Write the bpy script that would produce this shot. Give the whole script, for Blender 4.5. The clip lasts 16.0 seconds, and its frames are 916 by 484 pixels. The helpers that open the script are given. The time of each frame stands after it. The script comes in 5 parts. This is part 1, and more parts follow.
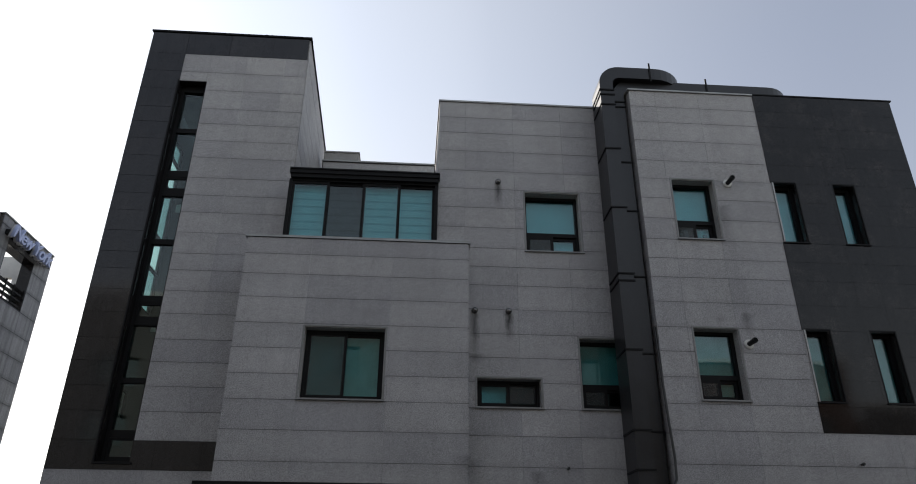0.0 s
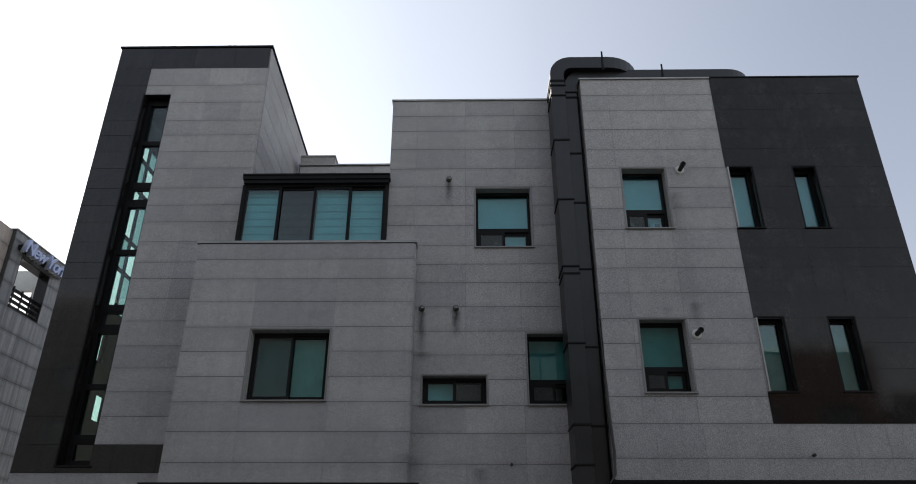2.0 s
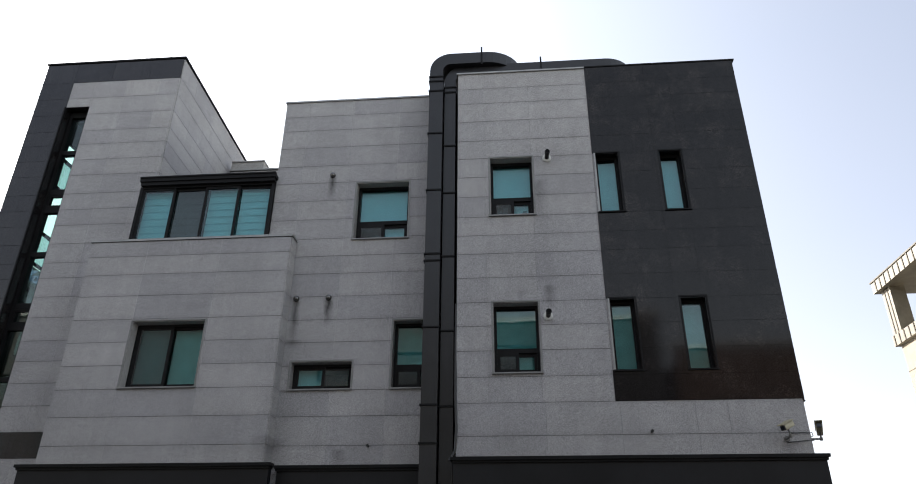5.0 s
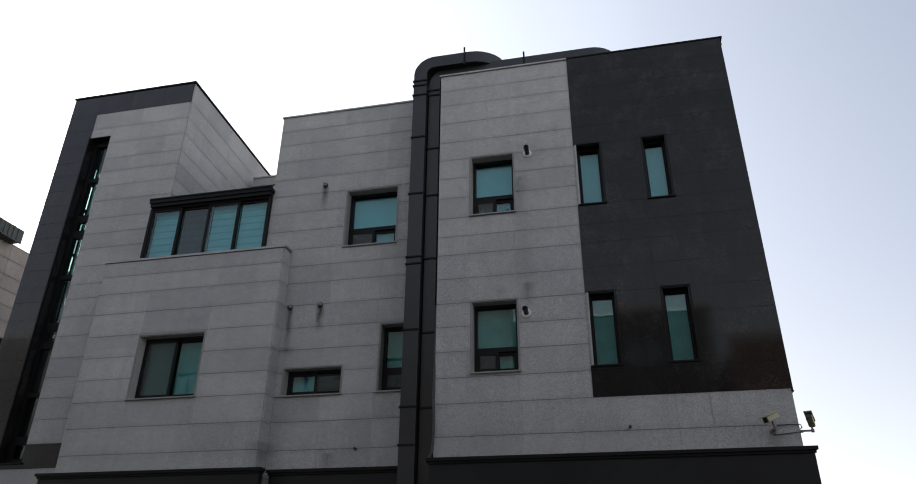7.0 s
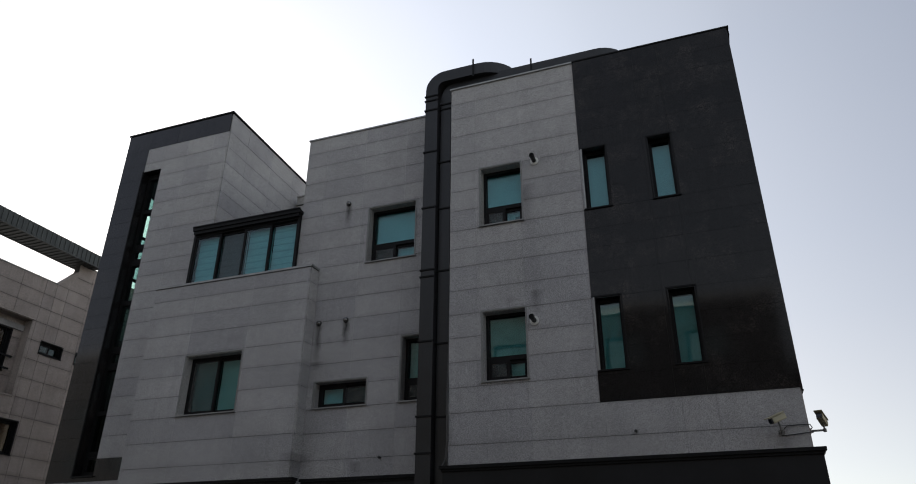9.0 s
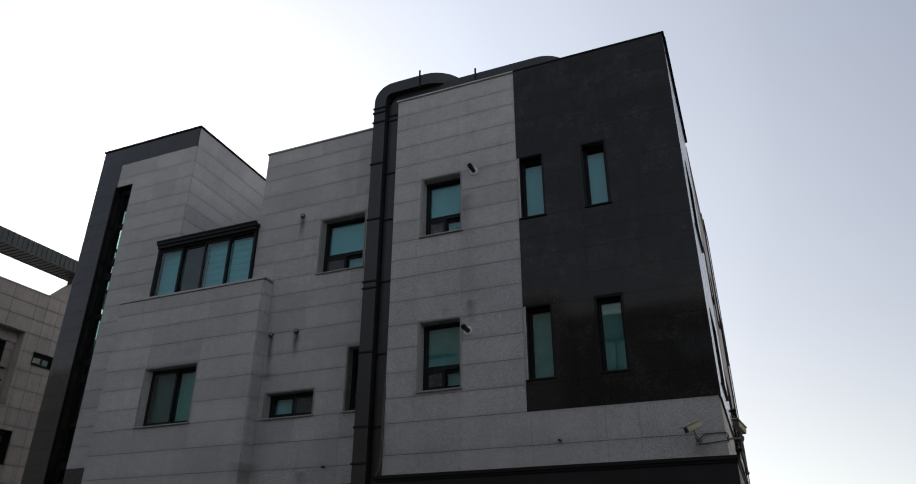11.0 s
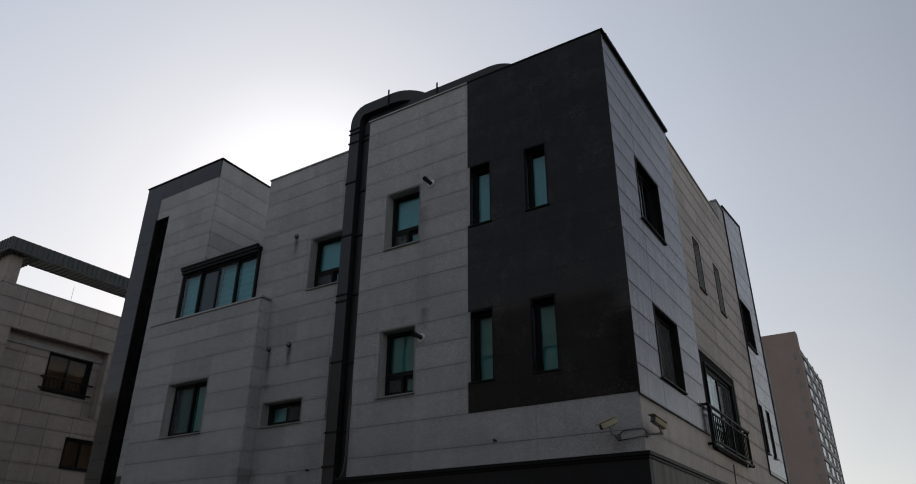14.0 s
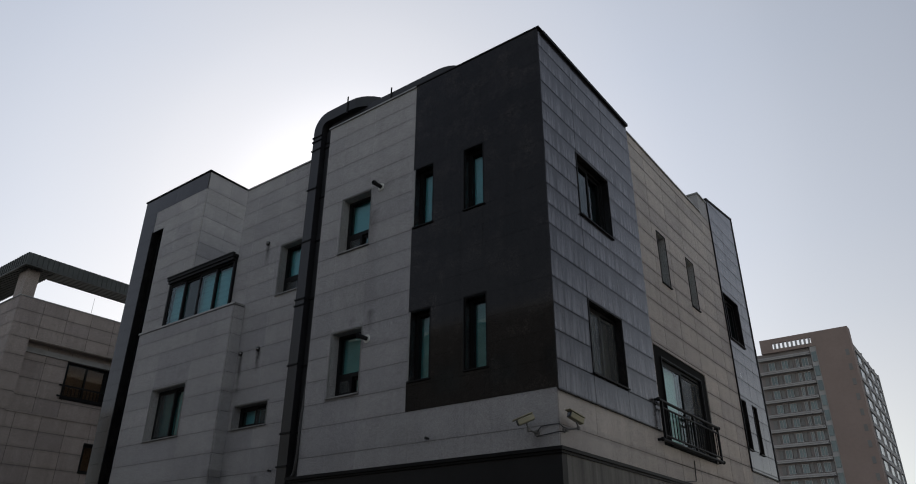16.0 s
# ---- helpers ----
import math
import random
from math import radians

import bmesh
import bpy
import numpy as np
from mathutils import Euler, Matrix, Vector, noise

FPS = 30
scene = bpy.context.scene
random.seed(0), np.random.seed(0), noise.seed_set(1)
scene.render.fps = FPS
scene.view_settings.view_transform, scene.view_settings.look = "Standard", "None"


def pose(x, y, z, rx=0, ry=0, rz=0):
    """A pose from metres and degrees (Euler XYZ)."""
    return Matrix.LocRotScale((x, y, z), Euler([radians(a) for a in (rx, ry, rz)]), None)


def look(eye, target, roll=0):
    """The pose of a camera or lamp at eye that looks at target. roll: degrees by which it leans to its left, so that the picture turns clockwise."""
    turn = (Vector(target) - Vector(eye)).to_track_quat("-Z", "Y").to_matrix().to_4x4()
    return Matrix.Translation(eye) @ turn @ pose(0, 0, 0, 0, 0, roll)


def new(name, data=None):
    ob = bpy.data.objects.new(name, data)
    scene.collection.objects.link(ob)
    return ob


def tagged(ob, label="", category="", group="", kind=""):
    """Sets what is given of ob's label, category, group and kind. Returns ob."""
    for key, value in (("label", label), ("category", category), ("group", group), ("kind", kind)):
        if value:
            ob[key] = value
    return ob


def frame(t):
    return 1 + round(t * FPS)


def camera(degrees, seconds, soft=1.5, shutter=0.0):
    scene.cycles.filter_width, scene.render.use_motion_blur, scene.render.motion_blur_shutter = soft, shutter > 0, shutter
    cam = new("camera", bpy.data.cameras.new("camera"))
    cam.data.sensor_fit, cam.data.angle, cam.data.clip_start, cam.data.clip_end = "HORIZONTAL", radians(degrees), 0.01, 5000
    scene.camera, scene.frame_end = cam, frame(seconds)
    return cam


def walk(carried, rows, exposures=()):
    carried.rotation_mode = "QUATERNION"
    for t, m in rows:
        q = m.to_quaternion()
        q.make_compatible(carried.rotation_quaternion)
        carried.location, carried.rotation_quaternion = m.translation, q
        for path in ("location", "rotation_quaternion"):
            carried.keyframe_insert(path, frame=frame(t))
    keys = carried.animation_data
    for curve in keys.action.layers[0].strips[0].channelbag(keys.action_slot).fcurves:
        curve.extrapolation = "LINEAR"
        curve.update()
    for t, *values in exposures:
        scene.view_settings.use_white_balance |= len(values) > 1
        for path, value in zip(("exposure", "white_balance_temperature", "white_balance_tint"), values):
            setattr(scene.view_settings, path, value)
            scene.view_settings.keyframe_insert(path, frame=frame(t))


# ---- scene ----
cam = camera(66.2, 16.0, soft=1.0)
PATH = [
    (0, (0.395, 0.083, 1.915), (0.509, 1.88, 2.785), 0.46),
    (0.5, (0.852, 0.038, 1.905), (0.931, 1.839, 2.772), 0.35),
    (1, (1.346, 0.052, 1.916), (1.391, 1.855, 2.78), 0.27),
    (1.5, (1.876, 0.032, 1.879), (1.877, 1.835, 2.745), 0.26),
    (2, (2.357, 0.009, 1.933), (2.327, 1.814, 2.795), 0.16),
    (2.5, (2.825, 0.019, 1.939), (2.791, 1.823, 2.8), 0.28),
    (3, (3.348, 0.021, 1.879), (3.32, 1.824, 2.743), 0.17),
    (3.5, (3.877, 0.091, 1.846), (3.839, 1.893, 2.712), 0.05),
    (4, (4.409, -0.073, 1.683), (4.352, 1.727, 2.554), 0.17),
    (4.5, (5.125, -0.186, 1.412), (5.012, 1.603, 2.298), 0.5),
    (5, (5.678, -0.054, 1.375), (5.523, 1.73, 2.267), 0.32),
    (7.5, (7.996, 0.207, 1.373), (7.53, 1.937, 2.262), 0.49),
    (8, (8.405, 0.156, 1.408), (7.861, 1.866, 2.291), 0.49),
    (10.5, (10.095, 0.408, 1.677), (9.434, 2.082, 2.551), 0.04),
    (11, (10.622, 0.545, 1.683), (9.935, 2.208, 2.556), 0.01),
    (11.5, (11.117, 0.589, 1.661), (10.393, 2.236, 2.534), 0.01),
    (12, (11.622, 0.679, 1.661), (10.852, 2.308, 2.53), 0.16),
    (12.5, (12.112, 0.803, 1.654), (11.301, 2.41, 2.526), 0.2),
    (13, (12.601, 0.938, 1.651), (11.747, 2.522, 2.521), 0.15),
    (13.5, (13.056, 1.266, 1.67), (12.139, 2.814, 2.543), 0.21),
    (14, (13.558, 1.409, 1.639), (12.588, 2.928, 2.508), 0.2),
    (14.5, (13.923, 1.637, 1.566), (12.919, 3.127, 2.444), 0.24),
    (15, (14.312, 1.873, 1.571), (13.283, 3.348, 2.446), 0.09),
    (15.5, (14.77, 2.132, 1.534), (13.722, 3.592, 2.411), 0.19),
    (16, (15.264, 2.44, 1.532), (14.185, 3.878, 2.409), 0.24),
]
EXPOSURES = [(0.0, 0.85, 6500, 10), (0.3, 0.95, 6500, 10), (0.5, 1.2, 6550, 10), (0.7, 1.3, 6600, 10), (1.0, 1.25, 6600, 10), (1.5, 0.92, 6500, 10), (2.2, 0.93, 6500, 10), (2.5, 1.05, 6500, 10), (3.0, 1.36, 6500, 10), (3.5, 1.52, 6550, 10), (5.0, 1.52, 6550, 10), (7.2, 0.95, 6550, 10), (7.5, 0.65, 6550, 10), (8.0, 0.52, 6550, 10), (10.5, 0.8, 6550, 10), (11.0, 0.56, 6500, 10), (12.0, 0.23, 6500, 10), (13.0, -0.05, 6500, 10), (14.0, 0.0, 6500, 10), (16.0, 0.1, 6450, 10)]
walk(cam, [(t, look(eye, target, roll)) for t, eye, target, roll in PATH], EXPOSURES)

# ---- light ----
SUN_WAY = Vector((-0.637, 0.616, 0.464))          # towards the sun, behind the stair tower
world = bpy.data.worlds.new("sky")
scene.world = world
world.use_nodes = True
wn, wl = world.node_tree.nodes, world.node_tree.links
sky = wn.new("ShaderNodeTexSky")
sky.sky_type, sky.sun_disc = "NISHITA", False
sky.sun_elevation, sky.sun_rotation = radians(27.4), radians(-46.0)
sky.air_density, sky.dust_density, sky.ozone_density, sky.altitude = 0.8, 0.3, 1.0, 50
wn["Background"].inputs["Strength"].default_value = 0.05
wl.new(sky.outputs["Color"], wn["Background"].inputs["Color"])
haze = wn.new("ShaderNodeBackground")                # winter haze: bright round the sun, thicker and warmer towards the horizon
way = wn.new("ShaderNodeTexCoord").outputs["Generated"]
to_sun = wn.new("ShaderNodeVectorMath")
to_sun.operation = "DOT_PRODUCT"
wl.new(way, to_sun.inputs[0])
to_sun.inputs[1].default_value = SUN_WAY.normalized()
angle = wn.new("ShaderNodeMath")
angle.operation = "ARCCOSINE"
wl.new(to_sun.outputs["Value"], angle.inputs[0])
turn = wn.new("ShaderNodeMath")
turn.operation = "DIVIDE"
wl.new(angle.outputs[0], turn.inputs[0])
turn.inputs[1].default_value = math.pi


def sky_ramp(fac, stops, smooth="CARDINAL"):
    ramp = wn.new("ShaderNodeValToRGB")
    ramp.color_ramp.interpolation = smooth
    while len(ramp.color_ramp.elements) < len(stops):
        ramp.color_ramp.elements.new(0.5)
    for stop, (p, col) in zip(ramp.color_ramp.elements, stops):
        stop.position, stop.color = p, (*col, 1)
    wl.new(fac, ramp.inputs["Fac"])
    return ramp.outputs["Color"]


AUREOLE = ((0, (1.0, 0.97, 0.93)), (4, (0.78, 0.76, 0.74)), (10, (0.61, 0.595, 0.575)), (16, (0.535, 0.525, 0.51)), (25, (0.45, 0.455, 0.465)),
           (34, (0.375, 0.38, 0.385)), (45, (0.285, 0.287, 0.29)), (67, (0.165, 0.168, 0.18)), (85, (0.185, 0.192, 0.205)), (115, (0.268, 0.286, 0.302)), (180, (0.36, 0.385, 0.405)))
LOW_AIR = ((0.0, (1.85, 1.55, 1.2)), (0.17, (1.62, 1.4, 1.08)), (0.31, (1.32, 1.22, 1.06)), (0.41, (1.18, 1.13, 1.05)), (0.62, (1.0, 1.0, 1.0)), (0.9, (0.9, 0.9, 0.9)))
height = wn.new("ShaderNodeSeparateXYZ")
wl.new(way, height.inputs[0])
thick_air = wn.new("ShaderNodeMix")
thick_air.data_type, thick_air.blend_type = "RGBA", "MULTIPLY"
thick_air.inputs["Factor"].default_value = 1.0
wl.new(sky_ramp(turn.outputs[0], [(d / 180, c) for d, c in AUREOLE]), thick_air.inputs["A"])
wl.new(sky_ramp(height.outputs[2], LOW_AIR, "LINEAR"), thick_air.inputs["B"])
wl.new(thick_air.outputs["Result"], haze.inputs["Color"])
both = wn.new("ShaderNodeAddShader")
wl.new(wn["Background"].outputs[0], both.inputs[0])
wl.new(haze.outputs[0], both.inputs[1])
wl.new(both.outputs[0], wn["World Output"].inputs["Surface"])
lamp = bpy.data.lights.new("sun", "SUN")
lamp.energy, lamp.angle, lamp.color = 3.0, radians(0.6), (1.0, 0.93, 0.84)
sun = new("sun", lamp)
sun.matrix_world = look(SUN_WAY * 60, (0, 0, 0))


# ---- materials ----
def shader(name):
    m = bpy.data.materials.new(name)
    m.use_nodes = True
    return m, m.node_tree.nodes, m.node_tree.links, m.node_tree.nodes["Principled BSDF"]


def math_node(nodes, links, op, a, b=None, clamp=False):
    n = nodes.new("ShaderNodeMath")
    n.operation, n.use_clamp = op, clamp
    for i, v in enumerate((a, b)):
        if v is None:
            continue
        if isinstance(v, (int, float)):
            n.inputs[i].default_value = v
        else:
            links.new(v, n.inputs[i])
    return n.outputs[0]


def noise_node(nodes, links, vec, scale, detail=4.0, rough=0.6):
    n = nodes.new("ShaderNodeTexNoise")
    n.inputs["Scale"].default_value, n.inputs["Detail"].default_value, n.inputs["Roughness"].default_value = scale, detail, rough
    links.new(vec, n.inputs["Vector"])
    return n.outputs["Fac"]


def ramp_node(nodes, links, fac, stops):
    n = nodes.new("ShaderNodeValToRGB")
    while len(n.color_ramp.elements) < len(stops):
        n.color_ramp.elements.new(0.5)
    for e, (p, c) in zip(n.color_ramp.elements, stops):
        e.position, e.color = p, (*((c,) * 3 if isinstance(c, (int, float)) else c), 1)
    links.new(fac, n.inputs["Fac"])
    return n.outputs["Color"]


def multiply(nodes, links, a, b, fac=1.0):
    n = nodes.new("ShaderNodeMix")
    n.data_type, n.blend_type = "RGBA", "MULTIPLY"
    n.inputs["Factor"].default_value = fac
    links.new(a, n.inputs["A"])
    links.new(b, n.inputs["B"])
    return n.outputs["Result"]


def stone(name, base, flecks, rough, rough_span=0.1, grain=170.0, spread=0.10, streak=0.12, marks=(), bump=0.25, wear=0.0, shine=0.5, film=0.0, pepper=0.0, seam=0.0):
    """Granite: crystals, a tint of its own for each slab, soft clouding, rain streaks, and run-off marks at (x, z low, z high, half width, strength)."""
    m, N, L, bsdf = shader(name)
    coord = N.new("ShaderNodeTexCoord").outputs["Object"]
    info = N.new("ShaderNodeObjectInfo")
    jump = N.new("ShaderNodeVectorMath")
    jump.operation = "ADD"
    L.new(coord, jump.inputs[0])
    shift = N.new("ShaderNodeCombineXYZ")
    L.new(math_node(N, L, "MULTIPLY", info.outputs["Random"], 37.0), shift.inputs[0])
    L.new(math_node(N, L, "MULTIPLY", info.outputs["Random"], 19.0), shift.inputs[2])
    L.new(shift.outputs[0], jump.inputs[1])
    vec = jump.outputs[0]
    crystals = N.new("ShaderNodeTexVoronoi")
    crystals.inputs["Scale"].default_value = grain
    L.new(vec, crystals.inputs["Vector"])
    cell = N.new("ShaderNodeSeparateColor")
    L.new(crystals.outputs["Color"], cell.inputs[0])
    b = Vector(base)
    colour = ramp_node(N, L, cell.outputs[0], [(0.0, tuple(b * flecks[0])), (0.22, tuple(b * flecks[0])), (0.3, tuple(b * 0.95)), (0.7, tuple(b)), (0.85, tuple(b * flecks[1])), (1.0, tuple(b * flecks[1]))])
    medium = noise_node(N, L, vec, 26.0, 3.0)
    colour = multiply(N, L, colour, ramp_node(N, L, medium, [(0.3, 0.93), (0.7, 1.06)]))
    if pepper:
        colour = multiply(N, L, colour, ramp_node(N, L, noise_node(N, L, vec, 62.0, 3.0, 0.8), [(0.36, 1 - pepper), (0.5, 1.0), (0.64, 1 + pepper * 0.8)]))
    if seam:                                         # damp dirt that creeps in from the open joints
        inner = N.new("ShaderNodeSeparateXYZ")
        L.new(N.new("ShaderNodeTexCoord").outputs["Generated"], inner.inputs[0])
        edge = math_node(N, L, "MINIMUM", inner.outputs[2], math_node(N, L, "SUBTRACT", 1.0, inner.outputs[2]))
        creep = math_node(N, L, "MULTIPLY", noise_node(N, L, coord, 3.2, 4.0), 0.34)
        damp = math_node(N, L, "SUBTRACT", 1.0, math_node(N, L, "DIVIDE", edge, creep), True)
        colour = multiply(N, L, colour, ramp_node(N, L, damp, [(0.0, 1.0), (1.0, 1 - seam)]))
    cloud = noise_node(N, L, coord, 0.9, 5.0)
    colour = multiply(N, L, colour, ramp_node(N, L, cloud, [(0.25, 1 - spread), (0.75, 1 + spread)]))
    own = ramp_node(N, L, info.outputs["Random"], [(0.0, (1 - spread * 0.7, 1 - spread * 0.7, 1 - spread * 0.55)), (0.5, 1.0), (1.0, (1 + spread * 0.6, 1 + spread * 0.55, 1 + spread * 0.5))])
    colour = multiply(N, L, colour, own)
    stretch = N.new("ShaderNodeMapping")
    stretch.inputs["Scale"].default_value = (7.0, 7.0, 0.35)
    L.new(coord, stretch.inputs["Vector"])
    rain = noise_node(N, L, stretch.outputs[0], 1.0, 6.0)
    colour = multiply(N, L, colour, ramp_node(N, L, rain, [(0.35, 1 - streak), (0.6, 1.0)]))
    if wear:
        patch = noise_node(N, L, coord, 1.7, 6.0, 0.7)
        scuff = math_node(N, L, "MULTIPLY", ramp_node(N, L, patch, [(0.5, 0.0), (0.74, 1.0)]), ramp_node(N, L, noise_node(N, L, coord, 60.0, 3.0), [(0.48, 0.0), (0.62, 1.0)]))
        mix = N.new("ShaderNodeMix")
        mix.data_type = "RGBA"
        L.new(math_node(N, L, "MULTIPLY", scuff, wear), mix.inputs["Factor"])
        L.new(colour, mix.inputs["A"])
        mix.inputs["B"].default_value = (0.26, 0.215, 0.19, 1)
        colour = mix.outputs["Result"]
    dust_sheen = None
    # runs and film on each slab; its bluish pale tone also paints sky sheen
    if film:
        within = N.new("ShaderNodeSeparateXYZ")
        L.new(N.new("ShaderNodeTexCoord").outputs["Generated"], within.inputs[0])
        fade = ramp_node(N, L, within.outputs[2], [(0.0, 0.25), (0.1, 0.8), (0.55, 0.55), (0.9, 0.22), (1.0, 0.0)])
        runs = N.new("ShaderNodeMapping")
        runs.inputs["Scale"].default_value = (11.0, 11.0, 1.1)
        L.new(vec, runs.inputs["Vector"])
        dust_sheen = math_node(N, L, "MULTIPLY", fade, ramp_node(N, L, noise_node(N, L, runs.outputs[0], 1.0, 5.0), [(0.34, 0.08), (0.66, 1.0)]))
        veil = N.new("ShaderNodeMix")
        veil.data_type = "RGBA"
        L.new(math_node(N, L, "MULTIPLY", dust_sheen, film), veil.inputs["Factor"])
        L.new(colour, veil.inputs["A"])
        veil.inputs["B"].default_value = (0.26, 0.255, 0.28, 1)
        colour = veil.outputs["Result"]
    if marks:
        axes = N.new("ShaderNodeSeparateXYZ")
        L.new(coord, axes.inputs[0])
        ragged = noise_node(N, L, coord, 9.0, 4.0)
        wob = math_node(N, L, "MULTIPLY", math_node(N, L, "SUBTRACT", ragged, 0.5), 0.09)
        total = None
        for x, z0, z1, w, strength in marks:
            dx = math_node(N, L, "ABSOLUTE", math_node(N, L, "ADD", math_node(N, L, "SUBTRACT", axes.outputs[0], x), wob))
            side = math_node(N, L, "SUBTRACT", 1.0, math_node(N, L, "DIVIDE", dx, w), True)
            low = math_node(N, L, "DIVIDE", math_node(N, L, "SUBTRACT", axes.outputs[2], z0), (z1 - z0) * 0.7, True)
            high = math_node(N, L, "DIVIDE", math_node(N, L, "SUBTRACT", z1, axes.outputs[2]), 0.04, True)
            one = math_node(N, L, "MULTIPLY", math_node(N, L, "MULTIPLY", side, strength), math_node(N, L, "MULTIPLY", low, high))
            total = one if total is None else math_node(N, L, "MAXIMUM", total, one)
        mark = math_node(N, L, "SUBTRACT", 1.0, total)
        comb = N.new("ShaderNodeCombineColor")
        for i in range(3):
            L.new(mark, comb.inputs[i])
        colour = multiply(N, L, colour, comb.outputs[0])
    L.new(colour, bsdf.inputs["Base Color"])
    bsdf.inputs["Specular IOR Level"].default_value = shine
    if dust_sheen is not None:
        L.new(math_node(N, L, "ADD", math_node(N, L, "MULTIPLY", dust_sheen, 0.85), shine - 0.32), bsdf.inputs["Specular IOR Level"])
    r = N.new("ShaderNodeMapRange")
    r.inputs["To Min"].default_value, r.inputs["To Max"].default_value = rough - rough_span, rough + rough_span
    L.new(noise_node(N, L, coord, 4.0, 6.0), r.inputs["Value"])
    rough_out = r.outputs[0]
    if dust_sheen is not None:
        rough_out = math_node(N, L, "ADD", rough_out, math_node(N, L, "MULTIPLY", dust_sheen, film * 0.2))
        rough_out = math_node(N, L, "ADD", rough_out, math_node(N, L, "MULTIPLY", info.outputs["Random"], 0.05))
    L.new(rough_out, bsdf.inputs["Roughness"])
    bp = N.new("ShaderNodeBump")
    bp.inputs["Strength"].default_value, bp.inputs["Distance"].default_value = bump, 0.003
    L.new(noise_node(N, L, vec, grain, 2.0), bp.inputs["Height"])
    L.new(bp.outputs[0], bsdf.inputs["Normal"])
    return m


def plain(name, base, rough=0.5, metal=0.0, vary=0.12, scale=3.0, fine=60.0, bump=0.1, shine=0.5):
    """Paint, metal or render with soft clouding, fine grain and uneven gloss."""
    m, N, L, bsdf = shader(name)
    coord = N.new("ShaderNodeTexCoord").outputs["Object"]
    a = noise_node(N, L, coord, scale, 6.0)
    f = noise_node(N, L, coord, fine, 3.0)
    c = ramp_node(N, L, a, [(0.3, tuple(v * (1 - vary) for v in base)), (0.7, tuple(min(1, v * (1 + vary)) for v in base))])
    c = multiply(N, L, c, ramp_node(N, L, f, [(0.3, 1 - vary * 0.5), (0.7, 1 + vary * 0.4)]))
    L.new(c, bsdf.inputs["Base Color"])
    r = N.new("ShaderNodeMapRange")
    r.inputs["To Min"].default_value, r.inputs["To Max"].default_value = max(0.03, rough - 0.08), min(1, rough + 0.1)
    L.new(a, r.inputs["Value"])
    L.new(r.outputs[0], bsdf.inputs["Roughness"])
    bsdf.inputs["Metallic"].default_value = metal
    bsdf.inputs["Specular IOR Level"].default_value = shine
    bp = N.new("ShaderNodeBump")
    bp.inputs["Strength"].default_value, bp.inputs["Distance"].default_value = bump, 0.004
    L.new(f, bp.inputs["Height"])
    L.new(bp.outputs[0], bsdf.inputs["Normal"])
    return m


def glazing(name, tint, gloss=1.0):
    """Thin tinted window glass: it lets through its tint and mirrors by Fresnel."""
    m, N, L, bsdf = shader(name)
    N.remove(bsdf)
    clear, shine, mix, edge = (N.new(k) for k in ("ShaderNodeBsdfTransparent", "ShaderNodeBsdfGlossy", "ShaderNodeMixShader", "ShaderNodeLayerWeight"))
    clear.inputs["Color"].default_value = (*[math.sqrt(v) for v in tint], 1)
    shine.inputs["Roughness"].default_value = 0.015
    shine.inputs["Color"].default_value = (gloss, gloss, gloss, 1)
    edge.inputs["Blend"].default_value = 0.5
    fres = math_node(N, L, "ADD", math_node(N, L, "MULTIPLY", math_node(N, L, "POWER", edge.outputs["Facing"], 4.5), 0.6), 0.045)
    coord = N.new("ShaderNodeTexCoord").outputs["Object"]
    bp = N.new("ShaderNodeBump")
    bp.inputs["Strength"].default_value, bp.inputs["Distance"].default_value = 0.04, 0.02
    L.new(noise_node(N, L, coord, 1.6, 2.0), bp.inputs["Height"])
    L.new(bp.outputs[0], shine.inputs["Normal"])
    L.new(fres, mix.inputs[0])
    L.new(clear.outputs[0], mix.inputs[1])
    L.new(shine.outputs[0], mix.inputs[2])
    L.new(mix.outputs[0], N["Material Output"].inputs["Surface"])
    return m


def netting(name, base, cover):
    """Fine mesh: part of it is thread, the rest is open."""
    m, N, L, bsdf = shader(name)
    clear, mix = N.new("ShaderNodeBsdfTransparent"), N.new("ShaderNodeMixShader")
    coord = N.new("ShaderNodeTexCoord").outputs["Object"]
    L.new(ramp_node(N, L, noise_node(N, L, coord, 5.0, 4.0), [(0.3, tuple(v * 0.8 for v in base)), (0.7, tuple(v * 1.2 for v in base))]), bsdf.inputs["Base Color"])
    bsdf.inputs["Roughness"].default_value, bsdf.inputs["Specular IOR Level"].default_value = 0.8, 0.2
    mix.inputs[0].default_value = cover / 2
    L.new(clear.outputs[0], mix.inputs[1])
    L.new(bsdf.outputs[0], mix.inputs[2])
    L.new(mix.outputs[0], N["Material Output"].inputs["Surface"])
    return m


